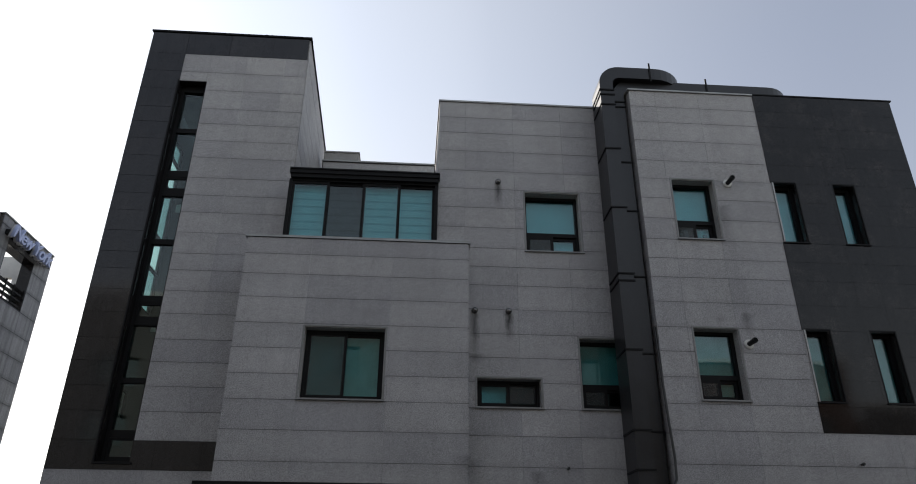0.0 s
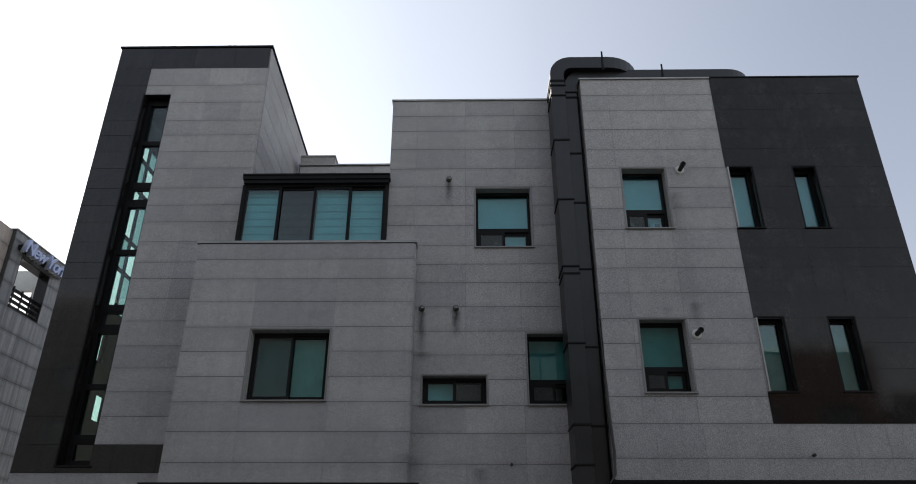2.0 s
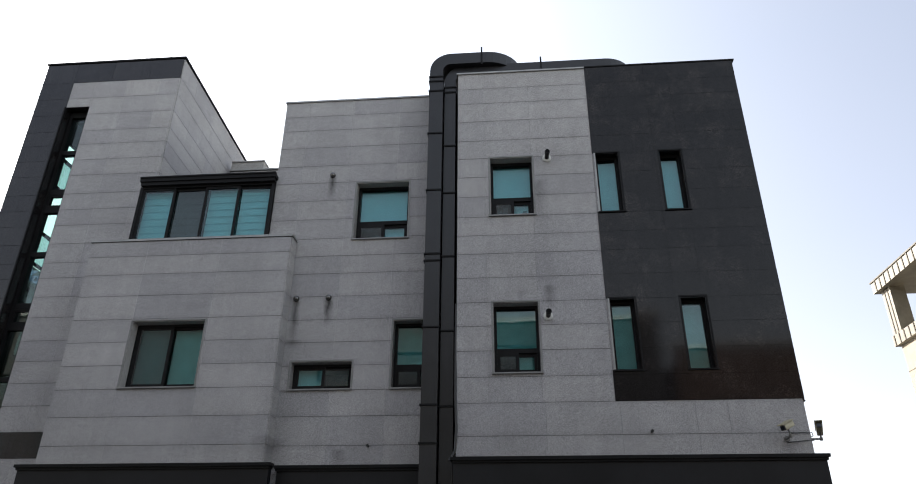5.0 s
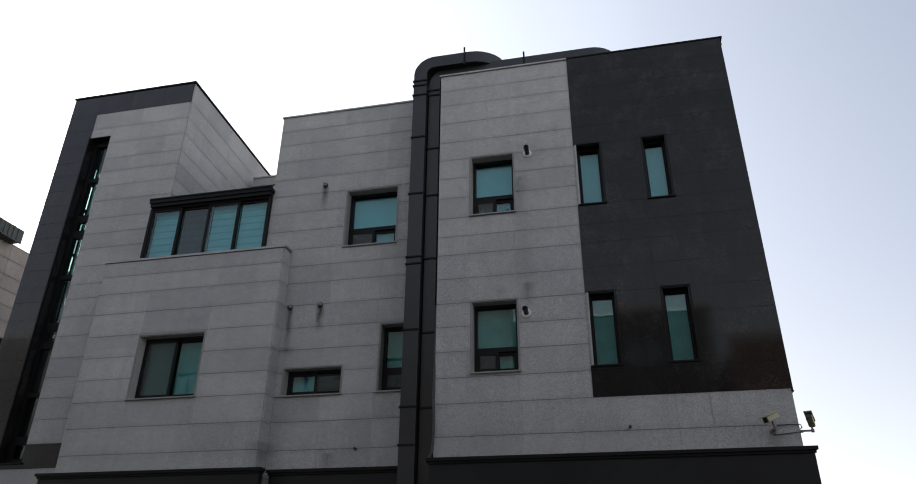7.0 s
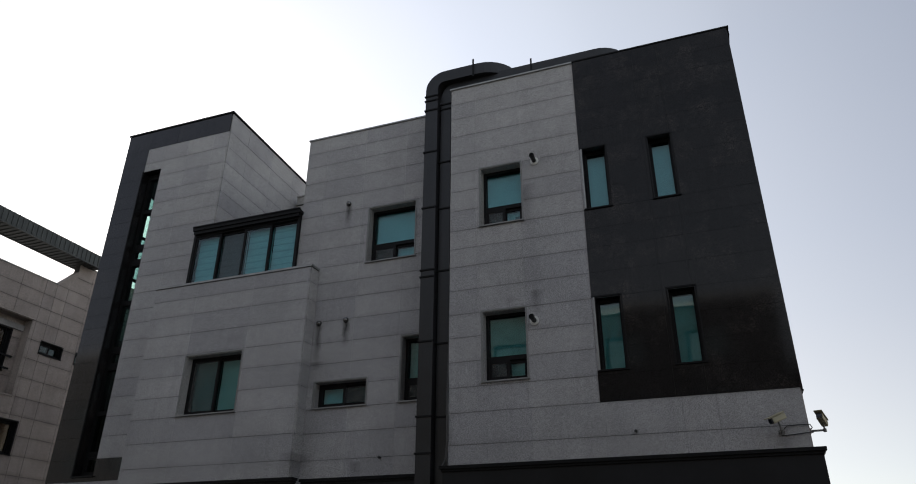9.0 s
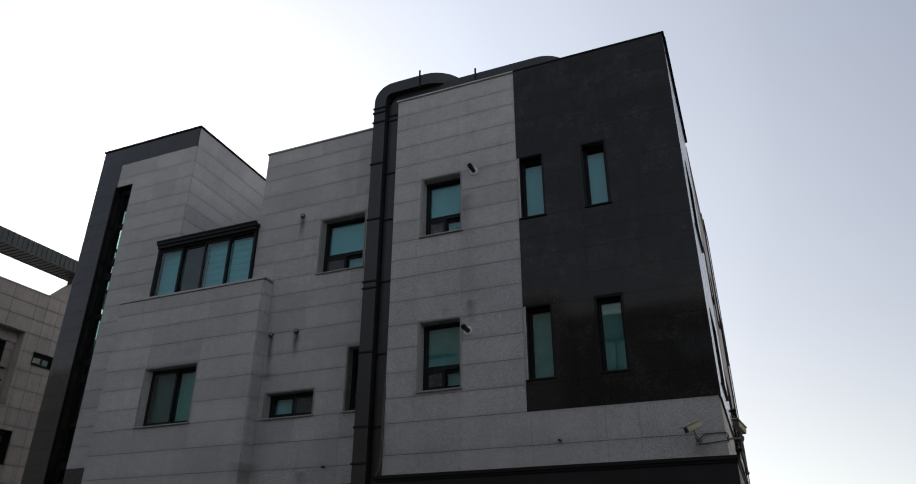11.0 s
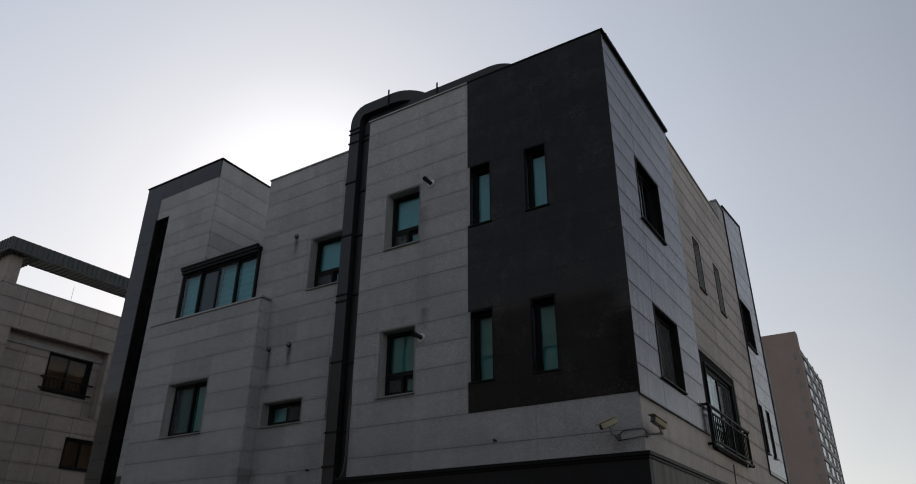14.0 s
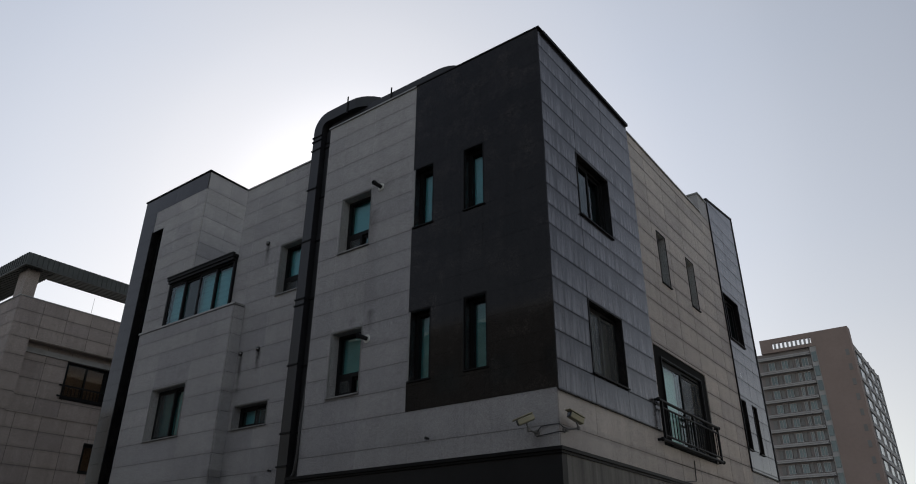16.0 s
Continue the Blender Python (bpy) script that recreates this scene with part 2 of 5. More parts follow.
MARKS = [(1.966, 8.55, 9.17, 0.10, 0.72), (1.486, 5.40, 6.40, 0.10, 0.7), (1.50, 5.40, 5.62, 0.18, 0.5), (2.118, 5.82, 6.41, 0.11, 0.85), (6.30, 5.80, 6.30, 0.14, 0.4),
         (5.80, 6.02, 6.22, 0.2, 0.18), (1.36, 3.2, 3.8, 0.3, 0.3), (-0.35, 6.02, 6.3, 0.35, 0.12), (6.2, 7.4, 8.5, 0.2, 0.3), (2.55, 3.2, 3.6, 0.16, 0.35), (9.9, 3.2, 3.5, 0.2, 0.3)]
granite = stone("grey_granite", (0.39, 0.38, 0.378), (0.56, 1.26), 0.62, grain=215.0, marks=MARKS, spread=0.13, streak=0.06, shine=0.22, pepper=0.26, seam=0.11)
# East wall stone: beige, with the brighter, warmer side light put into its colour
lit_beige_granite = stone("lit_beige_granite", (0.455, 0.415, 0.385), (0.6, 1.22), 0.62, grain=215.0, spread=0.13, shine=0.22, pepper=0.14, seam=0.28)
granite_reveal = stone("grey_granite_reveal", (0.34, 0.33, 0.32), (0.5, 1.3), 0.6, shine=0.22)
black_granite = stone("black_granite", (0.0125, 0.0115, 0.0118), (0.5, 1.9), 0.075, 0.03, spread=0.25, streak=0.2, bump=0.02, wear=0.26, shine=0.235)
# Tower copy of the black stone, base lightened for the sky it mirrors
tower_granite = stone("sky_lightened_black_granite", (0.019, 0.0185, 0.020), (0.5, 1.9), 0.09, 0.035, spread=0.25, streak=0.2, bump=0.02, wear=0.12, shine=0.42)
# Black stone of the side: weathering, plus bluish sky sheen put into its colour
black_granite_side = stone("weathered_sheen_black_granite", (0.018, 0.017, 0.019), (0.5, 1.8), 0.15, 0.05, spread=0.3, streak=0.3, bump=0.05, wear=0.1, shine=0.68, film=0.5)
mortar = plain("joint_sealant", (0.07, 0.066, 0.062), 0.85)
black_metal = plain("black_aluminium", (0.010, 0.010, 0.0105), 0.5, 0.0, 0.25, 2.0, 90.0, 0.05, 0.13)
matte_black = plain("matte_black_paint", (0.009, 0.009, 0.009), 0.8, 0.0, 0.25, 2.0, 90.0, 0.05, 0.06)
duct_metal = plain("charcoal_duct_metal", (0.017, 0.017, 0.019), 0.36, 0.0, 0.3, 1.4, 30.0, 0.08, 0.42)
trim_metal = plain("grey_trim_metal", (0.22, 0.22, 0.215), 0.5, 0.3, 0.15)
coping_metal = plain("dull_coping_metal", (0.30, 0.30, 0.29), 0.45, 0.5, 0.2)
fascia_metal = plain("fascia_sheet_metal", (0.011, 0.011, 0.012), 0.5, 0.0, 0.3, 1.2, 60.0, 0.1, 0.25)
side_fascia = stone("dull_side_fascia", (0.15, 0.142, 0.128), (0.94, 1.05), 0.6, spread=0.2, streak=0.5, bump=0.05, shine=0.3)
glass = glazing("green_tinted_glass", (0.31, 0.64, 0.68))
glass_clear = glazing("clear_glass", (0.62, 0.70, 0.65))
glass_pale = glazing("pale_teal_glass", (0.62, 0.86, 0.82))
glass_stair = glazing("pale_green_glass", (0.42, 0.64, 0.62))
glass_brown = glazing("brown_neighbour_glass", (0.62, 0.52, 0.42), 0.45)
glass_west = glazing("frosted_teal_glass", (0.21, 0.30, 0.29))
glass_screen = glazing("glass_with_dark_screen", (0.15, 0.22, 0.23))
glass_dark = glazing("dark_green_glass", (0.24, 0.40, 0.40))
blind_cloth = plain("white_blind_cloth", (0.72, 0.74, 0.74), 0.85, 0, 0.06)
blind_band = plain("grey_blind_band", (0.60, 0.62, 0.62), 0.85, 0, 0.08)
screen_mesh = netting("insect_screen_mesh", (0.10, 0.105, 0.105), 0.5)
green_curtain = plain("dull_green_curtain", (0.40, 0.45, 0.40), 0.9, 0, 0.15)
brown_curtain = plain("brown_curtain_cloth", (0.15, 0.115, 0.09), 0.9, 0, 0.2)
inside_paint = plain("inside_paint", (0.20, 0.195, 0.185), 0.8, 0, 0.08)
stair_paint = plain("stairwell_paint", (0.80, 0.81, 0.78), 0.75, 0, 0.08)
roof_felt = plain("roof_concrete", (0.30, 0.29, 0.28), 0.9, 0, 0.2)
steel = plain("brushed_steel", (0.16, 0.155, 0.15), 0.25, 0.9, 0.2)
bracket_metal = plain("dull_bracket_metal", (0.14, 0.135, 0.125), 0.6, 0.2, 0.2)
cream_plastic = plain("yellowed_plastic", (0.32, 0.29, 0.19), 0.45, 0, 0.15)
white_plastic = plain("white_plastic", (0.62, 0.62, 0.58), 0.5, 0, 0.1)
black_plastic = plain("black_plastic", (0.02, 0.02, 0.02), 0.4, 0, 0.2)
flue_black = plain("sooty_black_plastic", (0.012, 0.012, 0.012), 0.5, 0, 0.25, 3.0, 60.0, 0.1, 0.25)
lens_glass = plain("camera_lens", (0.02, 0.025, 0.03), 0.08, 0, 0.1)
pink_granite = stone("pinkish_granite", (0.36, 0.308, 0.278), (0.6, 1.25), 0.6, spread=0.16, streak=0.12, shine=0.22, pepper=0.2, seam=0.2)
stained_granite = stone("stained_granite", (0.20, 0.20, 0.21), (0.6, 1.25), 0.45, spread=0.2, streak=0.5, shine=0.4, seam=0.5)
roof_metal = plain("ribbed_roof_metal", (0.062, 0.067, 0.064), 0.5, 0.3, 0.2)
render_white = plain("white_render", (0.62, 0.61, 0.58), 0.85, 0, 0.1)
street_grey = plain("grey_street_render", (0.14, 0.137, 0.132), 0.85, 0, 0.12)
street_cream = plain("dull_cream_render", (0.17, 0.165, 0.155), 0.85, 0, 0.12)
cream_render = plain("cream_render", (0.52, 0.46, 0.37), 0.85, 0, 0.12)
beige_metal = plain("beige_roof_metal", (0.30, 0.27, 0.21), 0.5, 0.0, 0.2)
beige_seam = plain("brown_roof_seam", (0.13, 0.11, 0.08), 0.6, 0.0, 0.2)
# Far tower colours, paled and greyed to carry the distance haze
tower_brown = plain("brown_tower_paint", (0.27, 0.207, 0.182), 0.85, 0, 0.10, 0.2, 2.0)
tower_brick = plain("hazed_brown_tower_wall", (0.225, 0.2, 0.192), 0.85, 0, 0.12, 0.3, 2.0)
tower_band = plain("pale_tower_band", (0.36, 0.35, 0.345), 0.8, 0, 0.08, 0.4, 3.0)
tower_louvre = plain("grey_tower_louvre", (0.19, 0.185, 0.18), 0.7, 0, 0.12, 0.4, 3.0)
tower_glass = plain("far_window_glass", (0.15, 0.195, 0.20), 0.12, 0, 0.25, 0.3, 2.0)
sign_blue = plain("blue_sign_face", (0.33, 0.38, 0.58), 0.35, 0, 0.1)
sign_grey = plain("dull_sign_side", (0.42, 0.42, 0.44), 0.5, 0, 0.1)
asphalt = plain("asphalt", (0.055, 0.055, 0.055), 0.9, 0, 0.3, 0.8, 90.0, 0.4)
paving = plain("concrete_paving", (0.20, 0.195, 0.185), 0.9, 0, 0.2, 0.8)
brick_red = plain("brown_brick", (0.17, 0.11, 0.08), 0.85, 0, 0.25, 1.5, 8.0)


# ---- building blocks ----
def box(bm, x0, x1, y0, y1, z0, z1):
    v = [bm.verts.new(p) for p in ((x0, y0, z0), (x1, y0, z0), (x1, y1, z0), (x0, y1, z0), (x0, y0, z1), (x1, y0, z1), (x1, y1, z1), (x0, y1, z1))]
    for f in ((0, 3, 2, 1), (4, 5, 6, 7), (0, 1, 5, 4), (1, 2, 6, 5), (2, 3, 7, 6), (3, 0, 4, 7)):
        bm.faces.new([v[i] for i in f])
    return v


def prism(bm, outline, x0, x1):
    """A plate between x0 and x1 with an outline in (y, z)."""
    low, high = ([bm.verts.new((x, y, z)) for y, z in outline] for x in (x0, x1))
    bm.faces.new(low)
    bm.faces.new(high[::-1])
    for i in range(len(outline)):
        j = (i + 1) % len(outline)
        bm.faces.new((low[i], low[j], high[j], high[i]))


def part(name, bm, material, parent=None, label=""):
    me = bpy.data.meshes.new(name)
    bmesh.ops.recalc_face_normals(bm, faces=bm.faces)
    bm.to_mesh(me)
    bm.free()
    me.materials.append(material)
    ob = new(name, me)
    ob.parent = parent
    if label:
        ob["label"] = label
    return ob


def bevelled(bm, width, segments=2):
    bmesh.ops.bevel(bm, geom=list(bm.edges), offset=width, segments=segments, affect="EDGES", profile=0.6)
    return bm


def pieces(name, bm, material, parent=None, label=""):
    """Each separate block of the mesh as a part of its own."""
    for one in islands(bm):
        part(name, one, material, parent, label)


class Plane:
    """A wall face: u runs along it, v up, d outwards. South faces have u = x, east faces u = y."""

    def __init__(self, side, at):
        self.side, self.at = side, at

    def box(self, bm, u0, u1, v0, v1, d0, d1):
        if self.side == "S":
            return box(bm, u0, u1, self.at - d1, self.at - d0, v0, v1)
        if self.side == "N":
            return box(bm, u0, u1, self.at + d0, self.at + d1, v0, v1)
        if self.side == "E":
            return box(bm, self.at + d0, self.at + d1, u0, u1, v0, v1)
        return box(bm, self.at - d1, self.at - d0, u0, u1, v0, v1)

    def point(self, u, v, d):
        if self.side == "S":
            return Vector((u, self.at - d, v))
        if self.side == "N":
            return Vector((u, self.at + d, v))
        if self.side == "E":
            return Vector((self.at + d, u, v))
        return Vector((self.at - d, u, v))


def slab(bm, plane, rect, holes, d0, d1):
    """A plate with holes, as one closed skin."""
    us = sorted({rect[0], rect[1], *[u for h in holes for u in h[:2] if rect[0] < u < rect[1]]})
    vs = sorted({rect[2], rect[3], *[v for h in holes for v in h[2:] if rect[2] < v < rect[3]]})
    full = {(i, j) for i in range(len(us) - 1) for j in range(len(vs) - 1)
            if not any(h[0] <= us[i] and us[i + 1] <= h[1] and h[2] <= vs[j] and vs[j + 1] <= h[3] for h in holes)}
    made = {}

    def at(i, j, k):
        if (i, j, k) not in made:
            made[i, j, k] = bm.verts.new(plane.point(us[i], vs[j], d1 if k else d0))
        return made[i, j, k]

    for i, j in full:
        for k in (0, 1):
            bm.faces.new([at(i, j, k), at(i + 1, j, k), at(i + 1, j + 1, k), at(i, j + 1, k)])
        for (di, dj), (a, b) in (((-1, 0), ((i, j), (i, j + 1))), ((1, 0), ((i + 1, j), (i + 1, j + 1))), ((0, -1), ((i, j), (i + 1, j))), ((0, 1), ((i, j + 1), (i + 1, j + 1)))):
            if (i + di, j + dj) not in full:
                bm.faces.new([at(*a, 0), at(*b, 0), at(*b, 1), at(*a, 1)])


def wall(name, parent, plane, rect, holes=(), thick=0.28, material=None):
    bm = bmesh.new()
    slab(bm, plane, rect, holes, -thick, -0.03)
    return part(name, bm, material or mortar, parent)


def islands(bm):
    """Each connected piece of a mesh as a mesh of its own."""
    bm.verts.ensure_lookup_table()
    bm.verts.index_update()
    seen, groups = set(), []
    for v in bm.verts:
        if v.index in seen:
            continue
        todo, group = [v], set()
        while todo:
            p = todo.pop()
            if p.index in group:
                continue
            group.add(p.index)
            todo += [e.other_vert(p) for e in p.link_edges]
        seen |= group
        groups.append(group)
    if len(groups) == 1:
        return [bm]
    out = []
    for group in groups:
        one = bm.copy()
        one.verts.ensure_lookup_table()
        bmesh.ops.delete(one, geom=[v for v in one.verts if v.index not in group], context="VERTS")
        out.append(one)
    bm.free()
    return out


def panels(parent, plane, rect, courses, joints, material, holes=(), gap=0.0065, proud=0.0, name="stone_panel", stagger=0.0, tight=0.003):
    """Slabs between the courses and joints, cut round the holes, each a little uneven in depth."""
    vs = [rect[2]] + [c for c in sorted(courses) if rect[2] + 0.04 < c < rect[3] - 0.04] + [rect[3]]
    for row, (v0, v1) in enumerate(zip(vs, vs[1:])):
        off = stagger * (row % 2)
        us = [rect[0]] + [j + off for j in sorted(joints) if rect[0] + 0.08 < j + off < rect[1] - 0.08] + [rect[1]]
        for u0, u1 in zip(us, us[1:]):
            bm, g, h, d = bmesh.new(), gap / 2, tight / 2, proud + random.uniform(-0.0012, 0.0008)
            slab(bm, plane, (u0 + h, u1 - h, v0 + g, v1 - g), holes, -0.03, d)
            for piece in islands(bm):
                part(name, piece, material, parent)


def ring(bm, plane, u0, u1, v0, v1, w, d0, d1):
    slab(bm, plane, (u0, u1, v0, v1), [(u0 + w, u1 - w, v0 + w, v1 - w)], d0, d1)


def pane(parent, plane, u0, u1, v0, v1, d, material=None):
    bm = bmesh.new()
    plane.box(bm, u0, u1, v0, v1, d - 0.004, d + 0.004)
    ob = part("pane", bm, material or glass, parent)
    ob.visible_shadow = False
    return ob


def sash(parent, plane, u0, u1, v0, v1, d, w=0.05, material=None, frame_material=None):
    bm = bmesh.new()
    ring(bm, plane, u0, u1, v0, v1, w, d - 0.022, d + 0.022)
    s = part("sash", bm, frame_material or black_metal, parent)
    pane(parent, plane, u0 + w - 0.006, u1 - w + 0.006, v0 + w - 0.006, v1 - w + 0.006, d, material)
    return s


def blind(parent, plane, u0, u1, v0, v1, d, pitch=0.0, cloth=None):
    """A cloth blind; with a pitch, a day-and-night blind whose bands lie in two layers."""
    bm = bmesh.new()
    if not pitch:
        plane.box(bm, u0, u1, v0, v1, d - 0.003, d)
        return part("blind", bm, cloth or blind_cloth, parent, "grey roller blind" if cloth else "pale roller blind")
    bm.free()
    v = v1
    while v > v0 + 0.02:
        bm = bmesh.new()
        plane.box(bm, u0, u1, max(v0, v - pitch * 0.80), v, d - 0.003, d)
        b = part("blind_band", bm, blind_cloth, parent)
        v -= pitch
    bm = bmesh.new()
    plane.box(bm, u0, u1, v0, v1, d - 0.016, d - 0.013)
    part("back_cloth", bm, blind_band, parent)
    return b


def screen(parent, plane, u0, u1, v0, v1, d):
    """A fine insect screen that slides in front of a sash."""
    bm = bmesh.new()
    plane.box(bm, u0, u1, v0, v1, d - 0.002, d + 0.002)
    ob = part("insect_screen", bm, screen_mesh, parent, "grey insect screen")
    ob.visible_shadow = False
    return ob


def opening(parent, plane, u0, u1, v0, v1, depth, reveal, trim=True, sill=None, name="window", bar=0.05):
    """The frame of a window as its main mesh, with lining, edge trim, sill and the dark room behind it."""
    bm = bmesh.new()
    ring(bm, plane, u0 + 0.012, u1 - 0.012, v0 + 0.012, v1 - 0.012, bar, -depth - 0.05, -depth + 0.05)
    w = part(name, bm, black_metal, parent)
    bm = bmesh.new()
    ring(bm, plane, u0, u1, v0, v1, 0.014, -0.31, -0.006)
    part("reveal", bm, reveal, w)
    if trim:
        bm = bmesh.new()
        slab(bm, plane, (u0 - 0.024, u1 + 0.024, v0, v1 + 0.026), [(u0, u1, v0 - 1, v1)], -0.004, 0.012)
        part("edge_trim", bm, trim, w)
    bm = bmesh.new()
    plane.box(bm, u0 - 0.028, u1 + 0.034, v0 - 0.024, v0, -0.01, 0.04)
    part("sill", bm, sill or trim_metal, w)
    bm = bmesh.new()
    plane.box(bm, u0 - 0.25, u1 + 0.25, v0 - 0.25, v1 + 0.25, -1.8, -0.32)
    front = max(bm.faces, key=lambda f: (f.calc_center_median() - plane.point(0, 0, -99)).dot(plane.point(0, 0, 1) - plane.point(0, 0, 0)))
    bmesh.ops.delete(bm, geom=[front], context="FACES_ONLY")
    part("room_wall", bm, inside_paint, w)
    return w


def window_three(parent, plane, u0, u1, v0, v1, depth=0.24, reveal=None, blind_to=0.0, lower=True, name="window", cloth=None):
    """A fixed light over two small sliding sashes."""
    w = opening(parent, plane, u0, u1, v0, v1, depth, reveal or granite_reveal, trim_metal, name=name)
    a, b, c, d = u0 + 0.06, u1 - 0.06, v0 + 0.06, v1 - 0.06
    bar = v0 + (v1 - v0) * 0.345
    bm = bmesh.new()
    plane.box(bm, a, b, bar - 0.04, bar + 0.04, -depth - 0.04, -depth + 0.04)
    part("transom", bm, black_metal, w)
    pane(w, plane, a, b, bar + 0.035, d, -depth + 0.01)
    mid = (a + b) / 2
    sash(w, plane, a, mid + 0.03, c, bar - 0.04, -depth + 0.02, 0.055, glass_dark)
    sash(w, plane, mid - 0.02, b, c, bar - 0.04, -depth - 0.025, 0.055, glass)
    low = bar + blind_to * (d - bar)
    blind(w, plane, a, b, low, d, -depth - 0.09, cloth=cloth)
    screen(w, plane, a + 0.045, mid - 0.015, c + 0.045, bar - 0.085, -depth + 0.036)
    if lower:
        blind(w, plane, mid + 0.03, b, c + 0.03, bar - 0.09, -depth - 0.10, cloth=cloth)
    return w


def window_slit(parent, plane, u0, u1, v0, v1, depth=0.20, reveal=None, name="window", cloth=None):
    w = opening(parent, plane, u0, u1, v0, v1, depth, reveal or black_granite, black_metal, black_metal, name=name, bar=0.026)
    sash(w, plane, u0 + 0.03, u1 - 0.03, v0 + 0.03, v1 - 0.03, -depth + 0.01, 0.03)
    blind(w, plane, u0 + 0.035, u1 - 0.035, v0 + 0.05, v1 - 0.06, -depth - 0.09, cloth=cloth)
    return w


def window_pair(parent, plane, u0, u1, v0, v1, depth=0.24, reveal=None, shade=(0.0, 1.0), name="window", cloth=None, left=None, right=None, screens=(False, False)):
    """Two sliding sashes side by side; shade says how far down each blind hangs."""
    w = opening(parent, plane, u0, u1, v0, v1, depth, reveal or granite_reveal, black_metal if reveal else trim_metal, black_metal if reveal else None, name=name)
    a, b, c, d = u0 + 0.06, u1 - 0.06, v0 + 0.06, v1 - 0.06
    mid = (a + b) / 2
    sash(w, plane, a, mid + 0.03, c, d, -depth + 0.025, 0.05, left or glass_dark)
    sash(w, plane, mid - 0.03, b, c, d, -depth - 0.022, 0.05, right or glass)
    for (p, q), s in zip(((a, mid - 0.02), (mid + 0.02, b)), shade):
        if s > 0:
            blind(w, plane, p, q, d - s * (d - c), d, -depth - 0.10, cloth=cloth)
    for (p, q), on in zip(((a + 0.045, mid - 0.015), (mid + 0.035, b - 0.04)), screens):
        if on:
            screen(w, plane, p, q, c + 0.045, d - 0.045, -depth + 0.052)
    return w


def tube(name, points, radius, material, parent=None, label="", res=3, cyclic=False):
    """A round bar or cable along the points, as a mesh."""
    cu = bpy.data.curves.new(name, "CURVE")
    cu.dimensions, cu.bevel_depth, cu.bevel_resolution, cu.use_fill_caps = "3D", radius, res, True
    sp = cu.splines.new("POLY")
    sp.points.add(len(points) - 1)
    for p, q in zip(sp.points, points):
        p.co = (*q, 1)
    tmp = bpy.data.objects.new(name, cu)
    scene.collection.objects.link(tmp)
    me = bpy.data.meshes.new_from_object(tmp.evaluated_get(bpy.context.evaluated_depsgraph_get()))
    bpy.data.objects.remove(tmp)
    bpy.data.curves.remove(cu)
    me.materials.clear()
    me.materials.append(material)
    ob = new(name, me)
    ob.parent = parent
    if label:
        ob["label"] = label
    return ob


def thing(name, label, category, place=(0, 0, 0), group="", kind=""):
    ob = new(name)
    ob.empty_display_size = 0.3
    return tagged(ob, label, category, group, kind)


# ---- ground ----
bm = bmesh.new()
box(bm, -900, 900, -900, 900, -0.3, 0.0)
tagged(part("ground", bm, asphalt), "worn dark asphalt ground round the buildings", "ground", kind="structure")
bm = bmesh.new()
box(bm, -7.5, 12.5, 9.6, 11.2, 0.0, 0.14)
tagged(part("pavement", bm, paving), "pale concrete pavement along the granite building", "pavement", kind="structure")

# ---- the granite building ----
house = thing("apartment_house", "three-storey house clad in grey and black granite slabs", "building")
TOWER, BAY, MID, FRONT, EAST = Plane("S", 12.85), Plane("S", 11.95), Plane("S", 12.27), Plane("S", 11.6), Plane("E", 10.25)
TOWER_E, TOWER_W, MID_W, BAY_E, FRONT_W = Plane("E", -2.23), Plane("W", -5.77), Plane("W", 0.76), Plane("E", 1.362), Plane("W", 4.65)
COURSES = [0.45, 0.9, 1.35, 1.8, 2.25, 2.7, 3.17, 3.65, 4.16, 4.63, 5.09, 5.54, 5.985, 6.46, 6.94, 7.32, 7.71, 8.15, 8.59, 9.02, 9.44, 9.91, 10.36, 10.74]
TOWER_COURSES = [0.5, 1.0, 1.5, 2.0, 2.5, 3.05, 3.58, 4.07, 4.57, 5.02, 5.47, 5.90, 6.40, 6.86, 7.29, 7.645, 8.10, 8.555, 8.95, 9.36, 9.85, 10.27, 10.70, 11.09, 11.577, 12.06, 12.55]

# stair tower
SLIT = (-4.965, -4.375, 3.70, 11.81)
w = wall("wall", house, TOWER, (-5.74, -2.26, 0, 13.12), [SLIT])
panels(w, TOWER, (-5.77, -4.965, 3.58, 13.13), TOWER_COURSES, [], tower_granite, [SLIT], 0.007, 0.004, tight=0.006)
panels(w, TOWER, (-4.965, -2.256, 12.55, 13.13), [], [-4.0, -3.05], tower_granite, [SLIT], 0.007, 0.004, tight=0.006)
panels(w, TOWER, (-4.965, -2.256, 3.58, 4.07), [], [-4.0, -3.2], tower_granite, [SLIT], 0.007, 0.004, tight=0.006)
panels(w, TOWER, (-4.965, -2.256, 4.07, 12.55), TOWER_COURSES, [-4.375, -3.57, -2.73], granite, [SLIT])
panels(w, TOWER, (-5.77, -2.23, 0.0, 3.58), TOWER_COURSES, [-4.9, -4.1, -3.3], granite, [SLIT])
w = wall("wall", house, TOWER_E, (13.13, 18.3, 7.0, 13.15))
SKEW = Matrix.Translation((-2.23, 12.85, 0)) @ Matrix.Rotation(radians(2.0), 4, "Z") @ Matrix.Translation((2.23, -12.85, 0))
w.matrix_basis = SKEW
